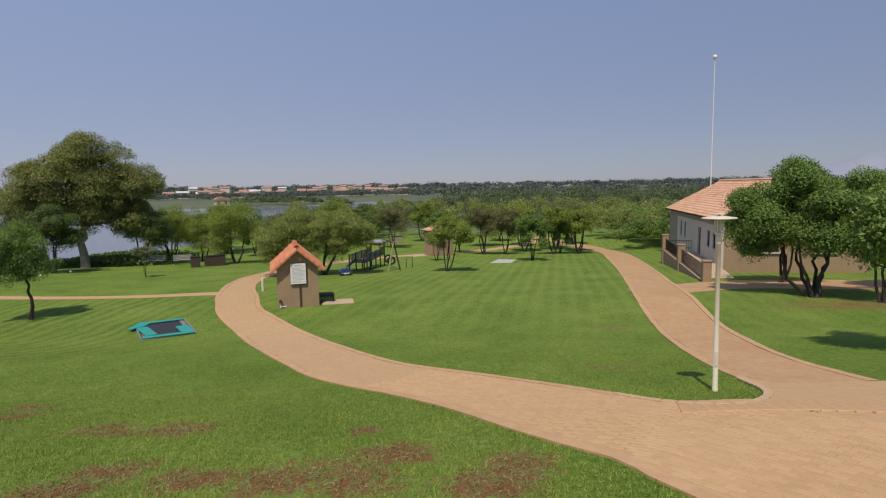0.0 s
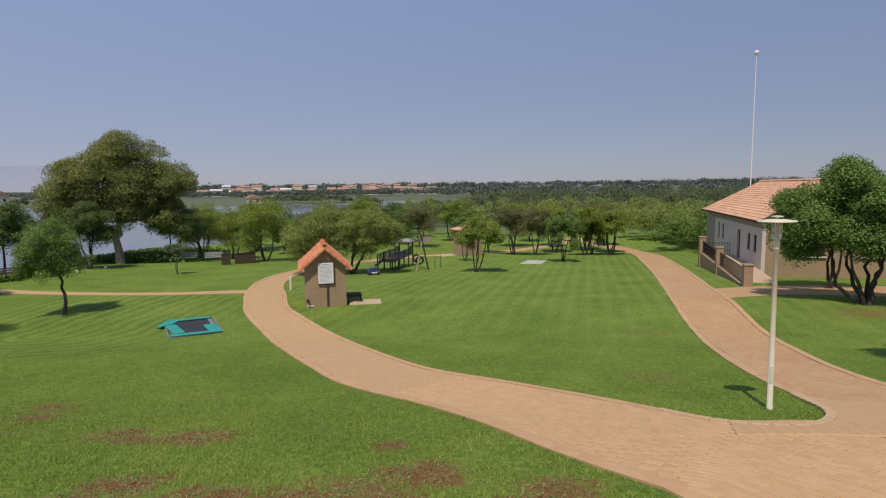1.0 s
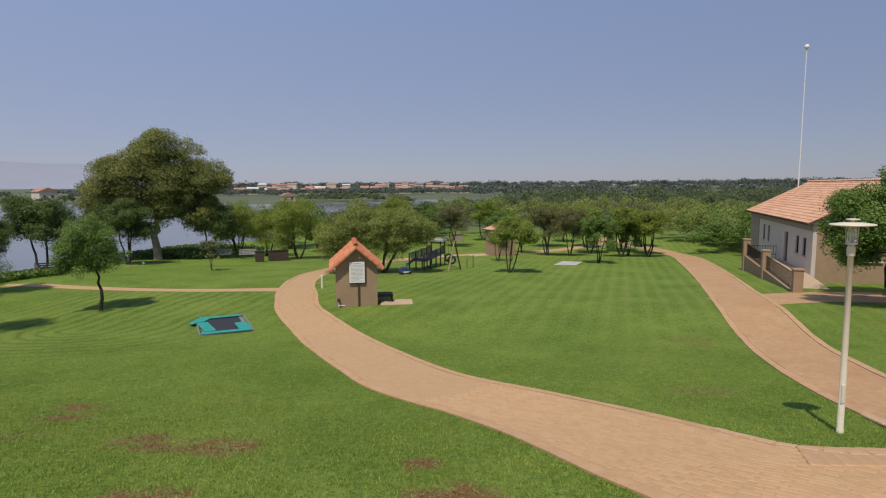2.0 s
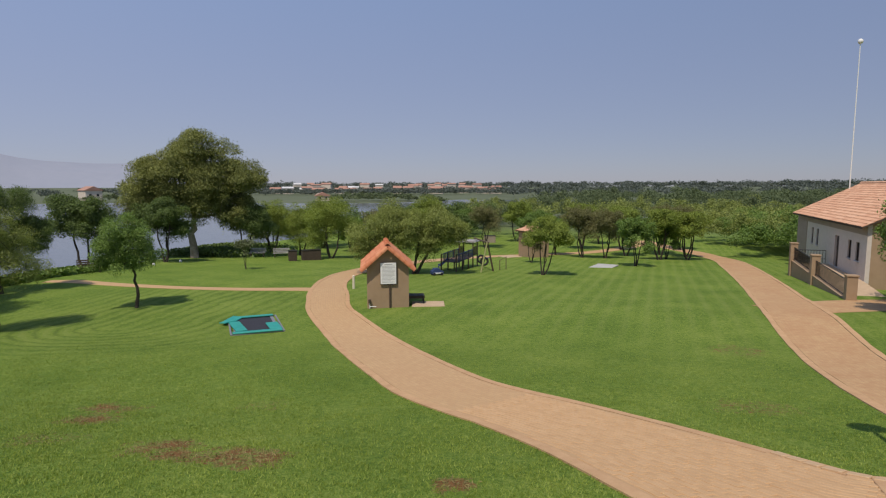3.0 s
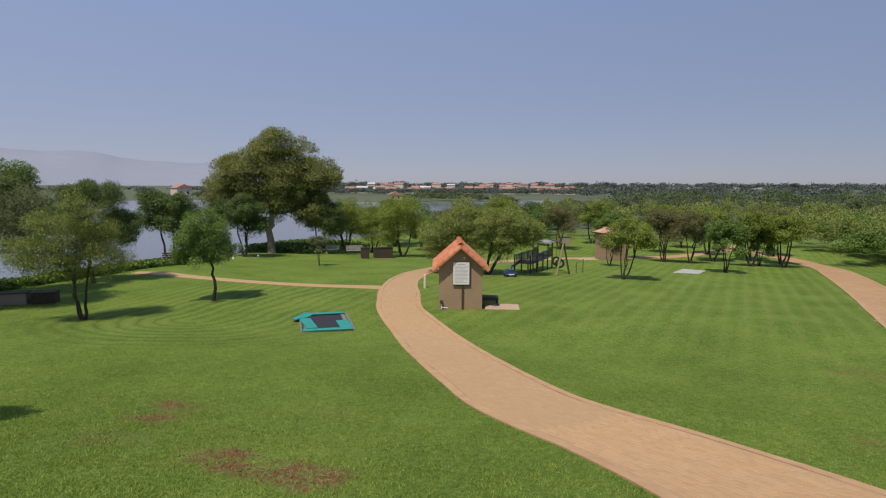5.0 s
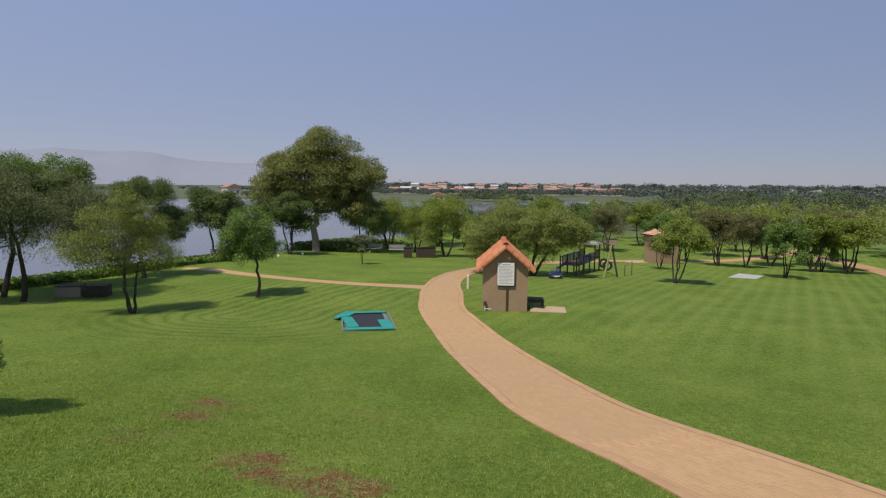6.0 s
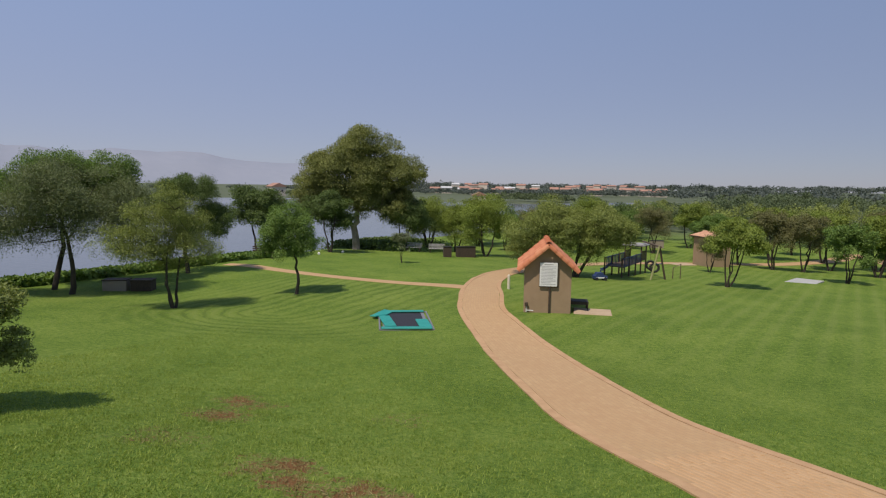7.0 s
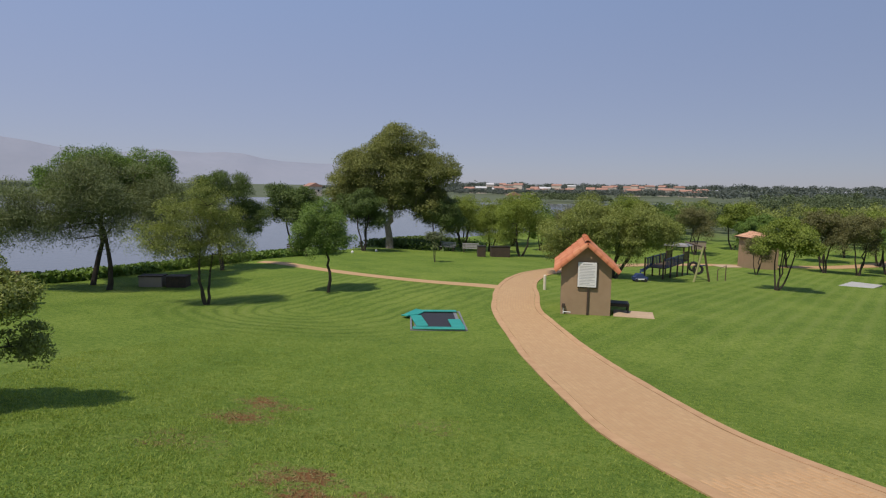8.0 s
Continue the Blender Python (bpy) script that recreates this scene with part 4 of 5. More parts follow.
TILE = tile_material("roof_tile_orange", (0.40, 0.13, 0.06), (0.56, 0.20, 0.095), (0.66, 0.30, 0.16))
TILE_FADED = tile_material("roof_tile_faded", (0.42, 0.20, 0.12), (0.60, 0.33, 0.20), (0.70, 0.44, 0.29))


def tile_mesh(name, w, l, material, arch=0.03, th=0.022):
    """One roof tile, arched across, lying along +y from its lower edge."""
    verts, faces, n = [], [], 4
    for y in (0, l):
        for up in (0, th):
            for k in range(n + 1):
                x = -w / 2 + w * k / n
                verts.append((x, y, arch * math.sin(math.pi * k / n) + up - (0.03 if y else 0.0)))
    q = n + 1
    for k in range(n):
        faces += [(k, k + 1, 2 * q + k + 1, 2 * q + k), (q + k, 3 * q + k, 3 * q + k + 1, q + k + 1), (k, q + k, q + k + 1, k + 1), (2 * q + k, 2 * q + k + 1, 3 * q + k + 1, 3 * q + k)]
    faces += [(0, 2 * q, 3 * q, q), (n, q + n, 3 * q + n, 2 * q + n)]
    return mesh_from(name, verts, faces, material)


def lay(parent, mesh, m, name):
    ob = new(name, mesh)
    ob.parent = parent
    ob.matrix_local = m
    return ob


# ---------------- kiosks ----------------
def kiosk(at, rz, W, D, HE, HA, tile, label, name="kiosk"):
    """A gabled hut; the ridge runs along local y."""
    ob = thing(name, label, "hut", at, rz)
    bm = bmesh.new()
    prism(bm, [(-W, -0.5), (W, -0.5), (W, HE), (0, HA), (-W, HE)], -D, D)
    part("wall", bm, PLASTER, ob)
    pitch = math.atan2(HA - HE, W)
    over, L = 0.26, math.hypot(W, HA - HE) + 0.3
    rows, cols = max(3, round(L / 0.33)), max(4, round((2 * D + 2 * over) / 0.3))
    tl, tw = L / rows, (2 * D + 2 * over) / cols
    tm = tile_mesh("roof_tile", tw * 0.98, tl * 1.12, tile)
    rm = tile_mesh("ridge_tile", 0.24, tw * 1.35, tile, 0.07)
    bm = bmesh.new()
    t = 0.05
    ex, ez = (W + 0.27), HE - 0.27 * math.tan(pitch)
    prism(bm, [(-ex, ez), (0, HA), (ex, ez), (ex, ez + t), (0, HA + t * 1.2), (-ex, ez + t)], -D - over + 0.03, D + over - 0.03)
    roof = part("roof", bm, WOOD_DARK, ob, "dark roof boards under orange tiles")
    for sgn in (-1, 1):
        rot = Matrix.Rotation(math.pi / 2 * sgn, 4, 'Z') @ Matrix.Rotation(pitch, 4, 'X')
        for r in range(rows):
            for c in range(cols):
                d = r * tl
                x = sgn * (ex - d * math.cos(pitch))
                z = ez + 0.075 + d * math.sin(pitch) + 0.012
                lay(roof, tm, Matrix.Translation((x, -D - over + tw * (c + 0.5), z)) @ Matrix.Rotation(sgn * math.pi / 2, 4, 'Z') @ Matrix.Rotation(pitch, 4, 'X') @ Matrix.Diagonal((1, 1, 1, 1)), "roof_tile")
        vm = tile_mesh("verge_tile", 0.17, tl * 1.1, tile, 0.03)
        for y, turn in ((-D - over - 0.02, 1), (D + over + 0.02, -1)):
            for r in range(rows):
                d = r * tl
                lay(roof, vm, Matrix.Translation((sgn * (ex - d * math.cos(pitch)), y, ez + 0.03 + d * math.sin(pitch))) @ Matrix.Rotation(sgn * math.pi / 2, 4, 'Z') @ Matrix.Rotation(pitch, 4, 'X')
                    @ Matrix.Rotation(radians(75 * turn * -sgn), 4, 'Y'), "verge_tile")
    k = 0
    while k * tw < 2 * D + 2 * over - 0.05:
        lay(roof, rm, Matrix.Translation((0, -D - over + k * tw, HA + 0.10)), "ridge_tile")
        k += 1
    return ob


KX, KY, KR = -5.08, 25.5, 17.0
hut = kiosk((KX, KY, gz(KX, KY)), KR, 0.94, 1.35, 1.98, 2.80, TILE, "small tan plastered hut with an orange tiled gable roof")


def on_hut(x, y, z):
    c, s_ = math.cos(radians(KR)), math.sin(radians(KR))
    return KX + c * x - s_ * y, KY + s_ * x + c * y, gz(KX, KY) + z


PAPER_INK = surface("faded_print", (0.30, 0.30, 0.31), (0.42, 0.42, 0.43), 20, 0.7, 0.0)
board = thing("notice_board", "white notice board with dense print on a dark post", "sign", on_hut(0.02, -1.40, 0.2), KR)
part("panel", boxes((0, -0.045, 1.42, 0.70, 0.03, 0.96), bev=0.006), WHITE, board)
part("backing", boxes((0.02, -0.018, 1.40, 0.76, 0.02, 1.0)), WOOD_DARK, board, "dark backing board")
part("post", boxes((0.06, -0.02, 0.30, 0.07, 0.05, 1.25), bev=0.008), WOOD_DARK, board, "dark wooden post")
part("title_line", boxes((0, -0.0635, 1.83, 0.36, 0.006, 0.032)), PAPER_INK, board)
for k in range(13):
    w = 0.58 - 0.22 * random.random() * (k % 3 == 2)
    part("text_line", boxes((-0.29 + w / 2, -0.0635, 1.75 - 0.06 * k, w, 0.005, 0.014)), PAPER_INK, board)
tap = thing("garden_tap", "small brass tap on a white pipe by the wall", "tap", on_hut(-0.83, -1.37, 0.09), KR)
bm = bmesh.new()
tube(bm, [(0, -0.05, -0.05), (0, -0.05, 0.32)], [0.018, 0.018], 8)
tube(bm, [(0, -0.05, 0.03), (0.28, -0.07, 0.03)], [0.018, 0.018], 8)
part("pipe", bm, WHITE, tap)
part("valve", boxes((0.0, -0.07, 0.28, 0.13, 0.1, 0.16), bev=0.02), WOOD_DARK, tap, "dark valve box")
apron = thing("hut_slab", "tan paved slab beside the hut", "slab", (-2.89, 25.23, gz(-2.89, 25.23)), 12)
part("slab", boxes((-0.15, 0, 0.0, 1.5, 1.15, 0.08), bev=0.01), SANDSTONE, apron)
grill = thing("barbecue", "low black metal barbecue grill on the slab", "barbecue", (-3.68, 25.46, gz(-3.68, 25.46) + 0.05), 16)
part("fire_bowl", boxes((0, 0, 0.30, 0.8, 0.6, 0.14), bev=0.02), METAL_DARK, grill)
part("grate", boxes(*[(-0.36 + 0.08 * k, 0, 0.382, 0.015, 0.56, 0.015) for k in range(10)]), METAL_DARK, grill)
for sx in (-0.36, 0.36):
    for sy in (-0.25, 0.25):
        part("leg", boxes((sx, sy, 0.11, 0.05, 0.05, 0.26)), METAL_DARK, grill)
KX2, KY2 = 1.5, 60.0
kiosk((KX2, KY2, gz(KX2, KY2)), 32, 1.1, 1.2, 2.75, 3.05, TILE_FADED, "far tan plastered hut with a pale tiled roof")
s2 = thing("hut_slab", "pale tan paved slab beside the far hut", "slab", (-0.9, 58.9, gz(-0.9, 58.9)), 40)
part("slab", boxes((0, 0, 0.02, 1.9, 1.6, 0.12), bev=0.01), SANDSTONE, s2)
post = thing("marker_post", "short cream marker post at the path's edge", "post", (-8.19, 29.82, gz(-8.19, 29.82)))
bm = bmesh.new()
tube(bm, [(0, 0, -0.1), (0.0, 0, 0.72), (0, 0, 0.76)], [0.075, 0.07, 0.04], 10)
part("post", bm, CREAM, post)
slab = thing("concrete_slab", "pale grey concrete slab set in the lawn", "slab", (7.4, 48.4, gz(7.4, 48.4)), -22)
part("slab", boxes((0, 0, 0.0, 1.75, 3.1, 0.10), bev=0.01), STONE, slab)

# ---------------- trampoline ----------------
TEAL = surface("teal_vinyl", (0.010, 0.24, 0.20), (0.025, 0.36, 0.31), 5, 0.55, 0.15)
MAT = surface("black_mesh", (0.018, 0.018, 0.024), (0.035, 0.035, 0.045), 30, 0.8, 0.2)
STEEL = surface("grey_steel", (0.20, 0.20, 0.21), (0.32, 0.32, 0.33), 12, 0.6, 0.1, 0.4)
TX, TY = -9.15, 20.35
tr = thing("trampoline", "sunken trampoline with torn teal edge pads in the lawn", "trampoline", (TX, TY, gz(TX, TY)), 32)
tr.matrix_world = pose(TX, TY, gz(TX, TY) + 0.012, -1.2, 0.4, 32)
HW, HD = 0.95, 1.55
part("frame", boxes((-HW, 0, 0.015, 0.06, 2 * HD, 0.09), (HW, 0, 0.015, 0.06, 2 * HD, 0.09), (0, -HD, 0.015, 2 * HW + 0.06, 0.06, 0.089), (0, HD, 0.015, 2 * HW + 0.06, 0.06, 0.089)), STEEL, tr)
part("mat", boxes((0, 0, 0.03, 1.42, 2.66, 0.012)), MAT, tr, "black woven jumping mat")
part("spring_strip", boxes((-0.77, 0, 0.02, 0.13, 2.9, 0.03)), STEEL, tr, "bare grey spring strip")
part("spring_strip", boxes((0.77, 0, 0.02, 0.13, 2.9, 0.03)), STEEL, tr, "bare grey spring strip")


def pad(cx, cy, sx, sy, rz, tilt=0.0):
    bm = bmesh.new()
    box(bm, 0, 0, 0, sx, sy, 0.05, 0.015, Matrix.Translation((cx, cy, 0.08)) @ Matrix.Rotation(radians(rz), 4, 'Z') @ Matrix.Rotation(radians(tilt), 4, 'Y'))
    part("edge_pad", bm, TEAL, tr)


pad(0, -HD + 0.07, 1.80, 0.26, -1.5)
pad(0.05, HD - 0.05, 1.60, 0.24, 1.0)
pad(-0.66, -0.30, 0.42, 1.75, 7.0)
pad(0.66, -0.72, 0.46, 1.25, 3.0)
pad(-0.78, 1.12, 0.44, 1.15, -24.0, 5.0)
pad(-1.02, 0.72, 0.36, 0.5, -50.0, -5.0)

# ---------------- street lamp and mast ----------------
GLASS, gnt, gb = mat("lamp_glass", 0.1)
gb.inputs["Base Color"].default_value = (0.85, 0.88, 0.85, 1)
gb.inputs["Transmission Weight"].default_value = 0.85
LX, LY = 7.32, 8.35
lamp = thing("street_lamp", "cream painted lamp post with glass lantern and wide disc shade", "lamp", (LX, LY, gz(LX, LY)))
lamp.matrix_world = pose(LX, LY, gz(LX, LY) + 0.02, 0, -0.6, 0)
lamp.scale = (0.83, 0.83, 0.83)
bm = bmesh.new()
lathe(bm, [(0.064, -0.15), (0.064, 0.05), (0.056, 0.06), (0.056, 1.2), (0.054, 1.21), (0.048, 3.34), (0.062, 3.35), (0.068, 3.37), (0.068, 3.50), (0.056, 3.54), (0.04, 3.56)], 20)
part("pole", bm, CREAM, lamp, "", True)
part("service_hatch", boxes((-0.01, -0.056, 0.75, 0.07, 0.02, 0.36), bev=0.006), CREAM, lamp)
bm = bmesh.new()
lathe(bm, [(0.085, 3.56), (0.095, 3.575), (0.095, 3.60), (0.04, 3.61)], 20)
part("lower_ring", bm, CREAM, lamp)
bm = bmesh.new()
lathe(bm, [(0.07, 3.60), (0.075, 3.62), (0.088, 3.90), (0.07, 3.91)], 20)
gl = part("lantern_glass", bm, GLASS, lamp, "clear glass lantern", True)
gl.visible_shadow = False
bm = bmesh.new()
lathe(bm, [(0.028, 3.60), (0.03, 3.62), (0.03, 3.84), (0.015, 3.87)], 10)
part("bulb", bm, WHITE, lamp)
for k in range(4):
    a = math.pi / 4 + k * math.pi / 2
    bm = bmesh.new()
    tube(bm, [(0.088 * math.cos(a), 0.088 * math.sin(a), 3.58), (0.1 * math.cos(a), 0.1 * math.sin(a), 3.92)], [0.007, 0.007], 6)
    part("strut", bm, CREAM, lamp)
bm = bmesh.new()
lathe(bm, [(0.08, 3.905), (0.355, 3.912), (0.37, 3.925), (0.355, 3.938), (0.16, 3.965), (0.05, 3.975)], 32)
part("disc_shade", bm, CREAM, lamp, "", True)
bm = bmesh.new()
lathe(bm, [(0.03, 3.97), (0.03, 4.01), (0.11, 4.015), (0.11, 4.03), (0.02, 4.04)], 20)
part("finial", bm, CREAM, lamp)
mast = thing("mast", "tall thin white mast tipped with a ball behind the house", "mast", (28.0, 53.2, gz(28.0, 53.2)))
bm = bmesh.new()
tube(bm, [(0, 0, 0), (0, 0, 9.0), (0, 0, 18.7)], [0.06, 0.05, 0.035], 8)
part("pole", bm, WHITE, mast)
bm = bmesh.new()
bmesh.ops.create_uvsphere(bm, u_segments=14, v_segments=10, radius=0.21, matrix=Matrix.Translation((0, 0, 18.85)))
part("ball", bm, WHITE, mast, "", True)

# ---------------- playground ----------------
BLUE = surface("blue_paint", (0.020, 0.035, 0.11), (0.04, 0.075, 0.20), 6, 0.6, 0.1)
POLE_G = surface("yellow_green_pole", (0.24, 0.25, 0.10), (0.36, 0.36, 0.16), 5, 0.7, 0.2)
POLE_B = surface("brown_pole", (0.07, 0.045, 0.03), (0.15, 0.10, 0.07), 5, 0.8, 0.2)
RUBBER = surface("black_rubber", (0.012, 0.012, 0.012), (0.03, 0.03, 0.03), 10, 0.8, 0.2)
GREYP = surface("grey_roof_board", (0.26, 0.25, 0.25), (0.40, 0.39, 0.38), 5, 0.8, 0.1)
PX, PY = -4.15, 43.3
gym = thing("climbing_frame", "dark blue wooden climbing frame with a slatted bridge and tower", "playground", (PX, PY, gz(PX, PY)), -10)
for y in (-2.6, -0.9, 0.8, 2.2, 3.6):
    for x in (-0.7, 0.7):
        hgt = 2.35 if y > 2 else 1.75
        bm = bmesh.new()
        tube(bm, [(x, y, -0.3), (x, y, hgt)], [0.065, 0.06], 8)
        part("post", bm, POLE_B, gym, "dark brown round post")
part("deck", boxes((0, 2.9, 1.05, 1.5, 1.6, 0.07), bev=0.01), POLE_B, gym)
part("deck", boxes((0, -0.05, 0.95, 1.4, 4.2, 0.06), bev=0.01), POLE_B, gym)
for x in (-0.72, 0.72):
    part("rail", boxes((x, -0.05, 1.66, 0.07, 4.4, 0.08), bev=0.01), BLUE, gym)
    for k in range(13):
        part("slat", boxes((x, -2.1 + 0.34 * k, 1.30, 0.035, 0.17, 0.72), bev=0.006), BLUE, gym)
    for k in range(5):
        part("slat", boxes((x, 2.3 + 0.29 * k, 1.45, 0.035, 0.16, 0.8), bev=0.006), POLE_B, gym)
bm = bmesh.new()
prism(bm, [(-0.95, 2.32), (0.95, 2.32), (0.85, 2.45), (-0.85, 2.45)], 1.95, 3.85)
part("roof", bm, GREYP, gym, "flat grey weathered roof board")
bm = bmesh.new()
pts = [(-0.8, -0.5, 0.95), (-1.15, -0.25, 0.75), (-1.6, 0.1, 0.42), (-1.95, 0.35, 0.20), (-2.2, 0.55, 0.16)]
for off in (-0.22, 0.22):
    tube(bm, [(p[0] - off * 0.5, p[1] + off, p[2] + 0.10) for p in pts], [0.045] * 5, 6)
for a, b_ in zip(pts, pts[1:]):
    q = [bm.verts.new(v) for v in ((a[0] - 0.11, a[1] + 0.22, a[2]), (a[0] + 0.11, a[1] - 0.22, a[2]), (b_[0] + 0.11, b_[1] - 0.22, b_[2]), (b_[0] - 0.11, b_[1] + 0.22, b_[2]))]
    r = bmesh.ops.extrude_face_region(bm, geom=[bm.faces.new(q)])
    bmesh.ops.translate(bm, vec=(0, 0, -0.03), verts=[v for v in r["geom"] if isinstance(v, bmesh.types.BMVert)])
for z in (0.0,):
    tube(bm, [(-2.2, 0.55, -0.25), (-2.2, 0.55, 0.16)], [0.05, 0.05], 6)
part("slide", bm, BLUE, gym, "blue plastic slide")
gym.scale = (0.84, 0.9, 0.84)
WX, WY = -1.75, 41.6
swing = thing("swing_frame", "swing frame with pale green and brown legs and hanging tyres", "swing", (WX, WY, gz(WX, WY)), 16)
for (x, y), mt in (((-0.62, -0.5), POLE_G), ((0.62, 0.5), POLE_B)):
    bm = bmesh.new()
    tube(bm, [(x, y, -0.3), (0.0, 0, 2.25)], [0.07, 0.06], 8)
    part("leg", bm, mt, swing)
bm = bmesh.new()
tube(bm, [(-0.32, -0.26, 1.05), (0.32, 0.26, 1.05)], [0.035, 0.035], 6)
part("brace", bm, BLUE, swing, "blue cross brace")
bm = bmesh.new()
tube(bm, [(0.05, -0.25, 2.2), (-0.15, 5.0, 2.1)], [0.06, 0.06], 8)
part("beam", bm, POLE_B, swing)
for y in (1.3, 2.7):
    bm = bmesh.new()
    for k in range(14):
        a0, a1 = 2 * math.pi * k / 14, 2 * math.pi * (k + 1) / 14
        tube(bm, [(0.02 + 0.28 * math.cos(a0), y, 0.62 + 0.28 * math.sin(a0)), (0.02 + 0.28 * math.cos(a1), y, 0.62 + 0.28 * math.sin(a1))], [0.085, 0.085], 6)
    part("tyre", bm, RUBBER, swing, "black hanging tyre")
    bm = bmesh.new()
    tube(bm, [(0.02, y, 0.9), (0.0, y, 2.15)], [0.012, 0.012], 5)
    part("chain", bm, METAL_DARK, swing)
step = thing("balance_bar", "low brown bent metal bar in the lawn", "playground", (-0.7, 43.6, gz(-0.7, 43.6)), 40)
bm = bmesh.new()
tube(bm, [(-0.3, 0, -0.2), (-0.3, 0, 0.75), (0.3, 0, 1.0), (0.3, 0, -0.2)], [0.035] * 4, 6)
part("bar", bm, POLE_B, step)
toy = thing("toy_car", "small blue and white plastic toy car on the grass", "toy", (-4.95, 38.2, gz(-4.95, 38.2)), 30)
bm = bmesh.new()
prism(bm, [(-0.55, 0.14), (0.55, 0.14), (0.58, 0.36), (0.30, 0.42), (0.16, 0.62), (-0.30, 0.62), (-0.42, 0.42), (-0.58, 0.38)], -0.3, 0.3)
part("body", bm, BLUE, toy)
part("bumper", boxes((0, -0.31, 0.22, 0.9, 0.05, 0.09), bev=0.01), WHITE, toy, "white bumper")
for x in (-0.36, 0.36):
    for y in (-0.3, 0.3):
        bm = bmesh.new()
        tube(bm, [(x, y - 0.06, 0.13), (x, y + 0.06, 0.13)], [0.14, 0.14], 12)
        part("wheel", bm, RUBBER, toy)
toy.scale = (0.75, 0.75, 0.8)

# ---------------- lakeside furniture ----------------
def bench(at, rz, label, wood=None):
    ob = thing("bench", label, "bench", (at[0], at[1], gz(*at)), rz, "benches by the lake")
    for k in range(4):
        part("seat_slat", boxes((0, -0.18 + 0.12 * k, 0.44, 1.6, 0.10, 0.035), bev=0.006), wood or GREYP, ob)
    for k in range(3):
        part("back_slat", boxes((0, 0.27 + 0.02 * k, 0.56 + 0.14 * k, 1.6, 0.035, 0.10), bev=0.006), wood or GREYP, ob)
    for x in (-0.65, 0.65):
        for y in (-0.18, 0.22):
            part("leg", boxes((x, y, 0.2, 0.07, 0.06, 0.5), bev=0.008), WOOD_DARK, ob)
    return ob


bench((-23.1, 52.1), 25, "grey weathered slatted bench under the trees")
bench((-25.5, 51.8), 10, "grey weathered slatted bench in tree shade")
bench((-28.98, 34.35), 35, "dark slatted bench in shade by the water", WOOD_DARK)
# a pair of dark boxes taken for bins, built in the grills' shape
for k, (x, y, w, rz) in enumerate(((-20.15, 48.2, 0.7, 30), (-18.95, 49.6, 1.7, 35))):
    ob = thing("brick_grill", "low dark bin-like box on the lawn", "barbecue", (x, y, gz(x, y)), rz, "brick grills")
    part("body", boxes((0, 0, 0.42, w, 0.8, 1.0), bev=0.015), WOOD_DARK, ob)
    part("top", boxes((0, 0, 0.955, w + 0.06, 0.86, 0.06), bev=0.01), METAL_DARK, ob)
for x, y, w, m in ((-25.07, 20, 1.1, PLASTER_GREY), (-23.99, 20.61, 0.95, WOOD_DARK)):
    ob = thing("brick_grill", "low grey stone barbecue box in tree shade", "barbecue", (x, y, gz(x, y)), 32, "brick grills")
    part("body", boxes((0, 0, 0.20, w, 0.7, 0.62), bev=0.02), m, ob)
    part("top", boxes((0, 0, 0.535, w + 0.06, 0.75, 0.05), bev=0.01), WOOD_DARK, ob)

# a grill-shaped stand-in for a far grey box, perhaps a brick shelter
ob = thing("brick_grill", "low grey box past the path", "barbecue", (-4.66, 77.92, gz(-4.66, 77.92)), 20, "brick grills")
part("body", boxes((0, 0, 0.42, 1.5, 0.8, 1.0), bev=0.015), PLASTER_GREY, ob)
part("top", boxes((0, 0, 0.955, 1.56, 0.86, 0.06), bev=0.01), METAL_DARK, ob)
# stone-shaped stand-ins for two white marks, probably birds
for x, y in ((-28.72, 40.72), (-28.78, 44.29)):
    ob = thing("marker_stone", "small white lump at the lawn's lake edge", "stone", (x, y, gz(x, y)), 20, "white marker stones")
    bm = bmesh.new()
    bmesh.ops.create_icosphere(bm, subdivisions=2, radius=0.12, matrix=Matrix.Translation((0, 0, 0.08)) @ Matrix.Diagonal((1.0, 0.8, 1.25, 1)))
    part("stone", bm, WHITE, ob, "", True)
BRICK_RED = surface("brick_brown", (0.16, 0.085, 0.055), (0.28, 0.16, 0.105), 9, 0.9, 0.4)
ob = thing("gate_pier", "brown brick pier with a wooden rail by the lake", "pier", (-23.28, 13.14, gz(-23.28, 13.14)), 55)
for k in range(14):
    for x in (-0.11, 0.11):
        part("brick", boxes((x + (0.02 if k % 2 else -0.02), 0, 0.045 + 0.085 * k, 0.215, 0.40, 0.075), bev=0.006), BRICK_RED, ob)
part("cap", boxes((0, 0, 1.225, 0.50, 0.46, 0.06), bev=0.01), BRICK_RED, ob)
for z in (0.6, 1.0):
    part("rail", boxes((-1.1, 0, z, 1.75, 0.06, 0.12), bev=0.008), POLE_B, ob)

# ---------------- house ----------------
HX, HY, HR, FLOOR = 24.45, 53.8, -101.7, -0.22
HL, HD_, HEAVE = 18.2, 9.0, 3.25
house = thing("house", "tan plastered house with a faded orange tiled roof", "house", (HX, HY, FLOOR), HR)


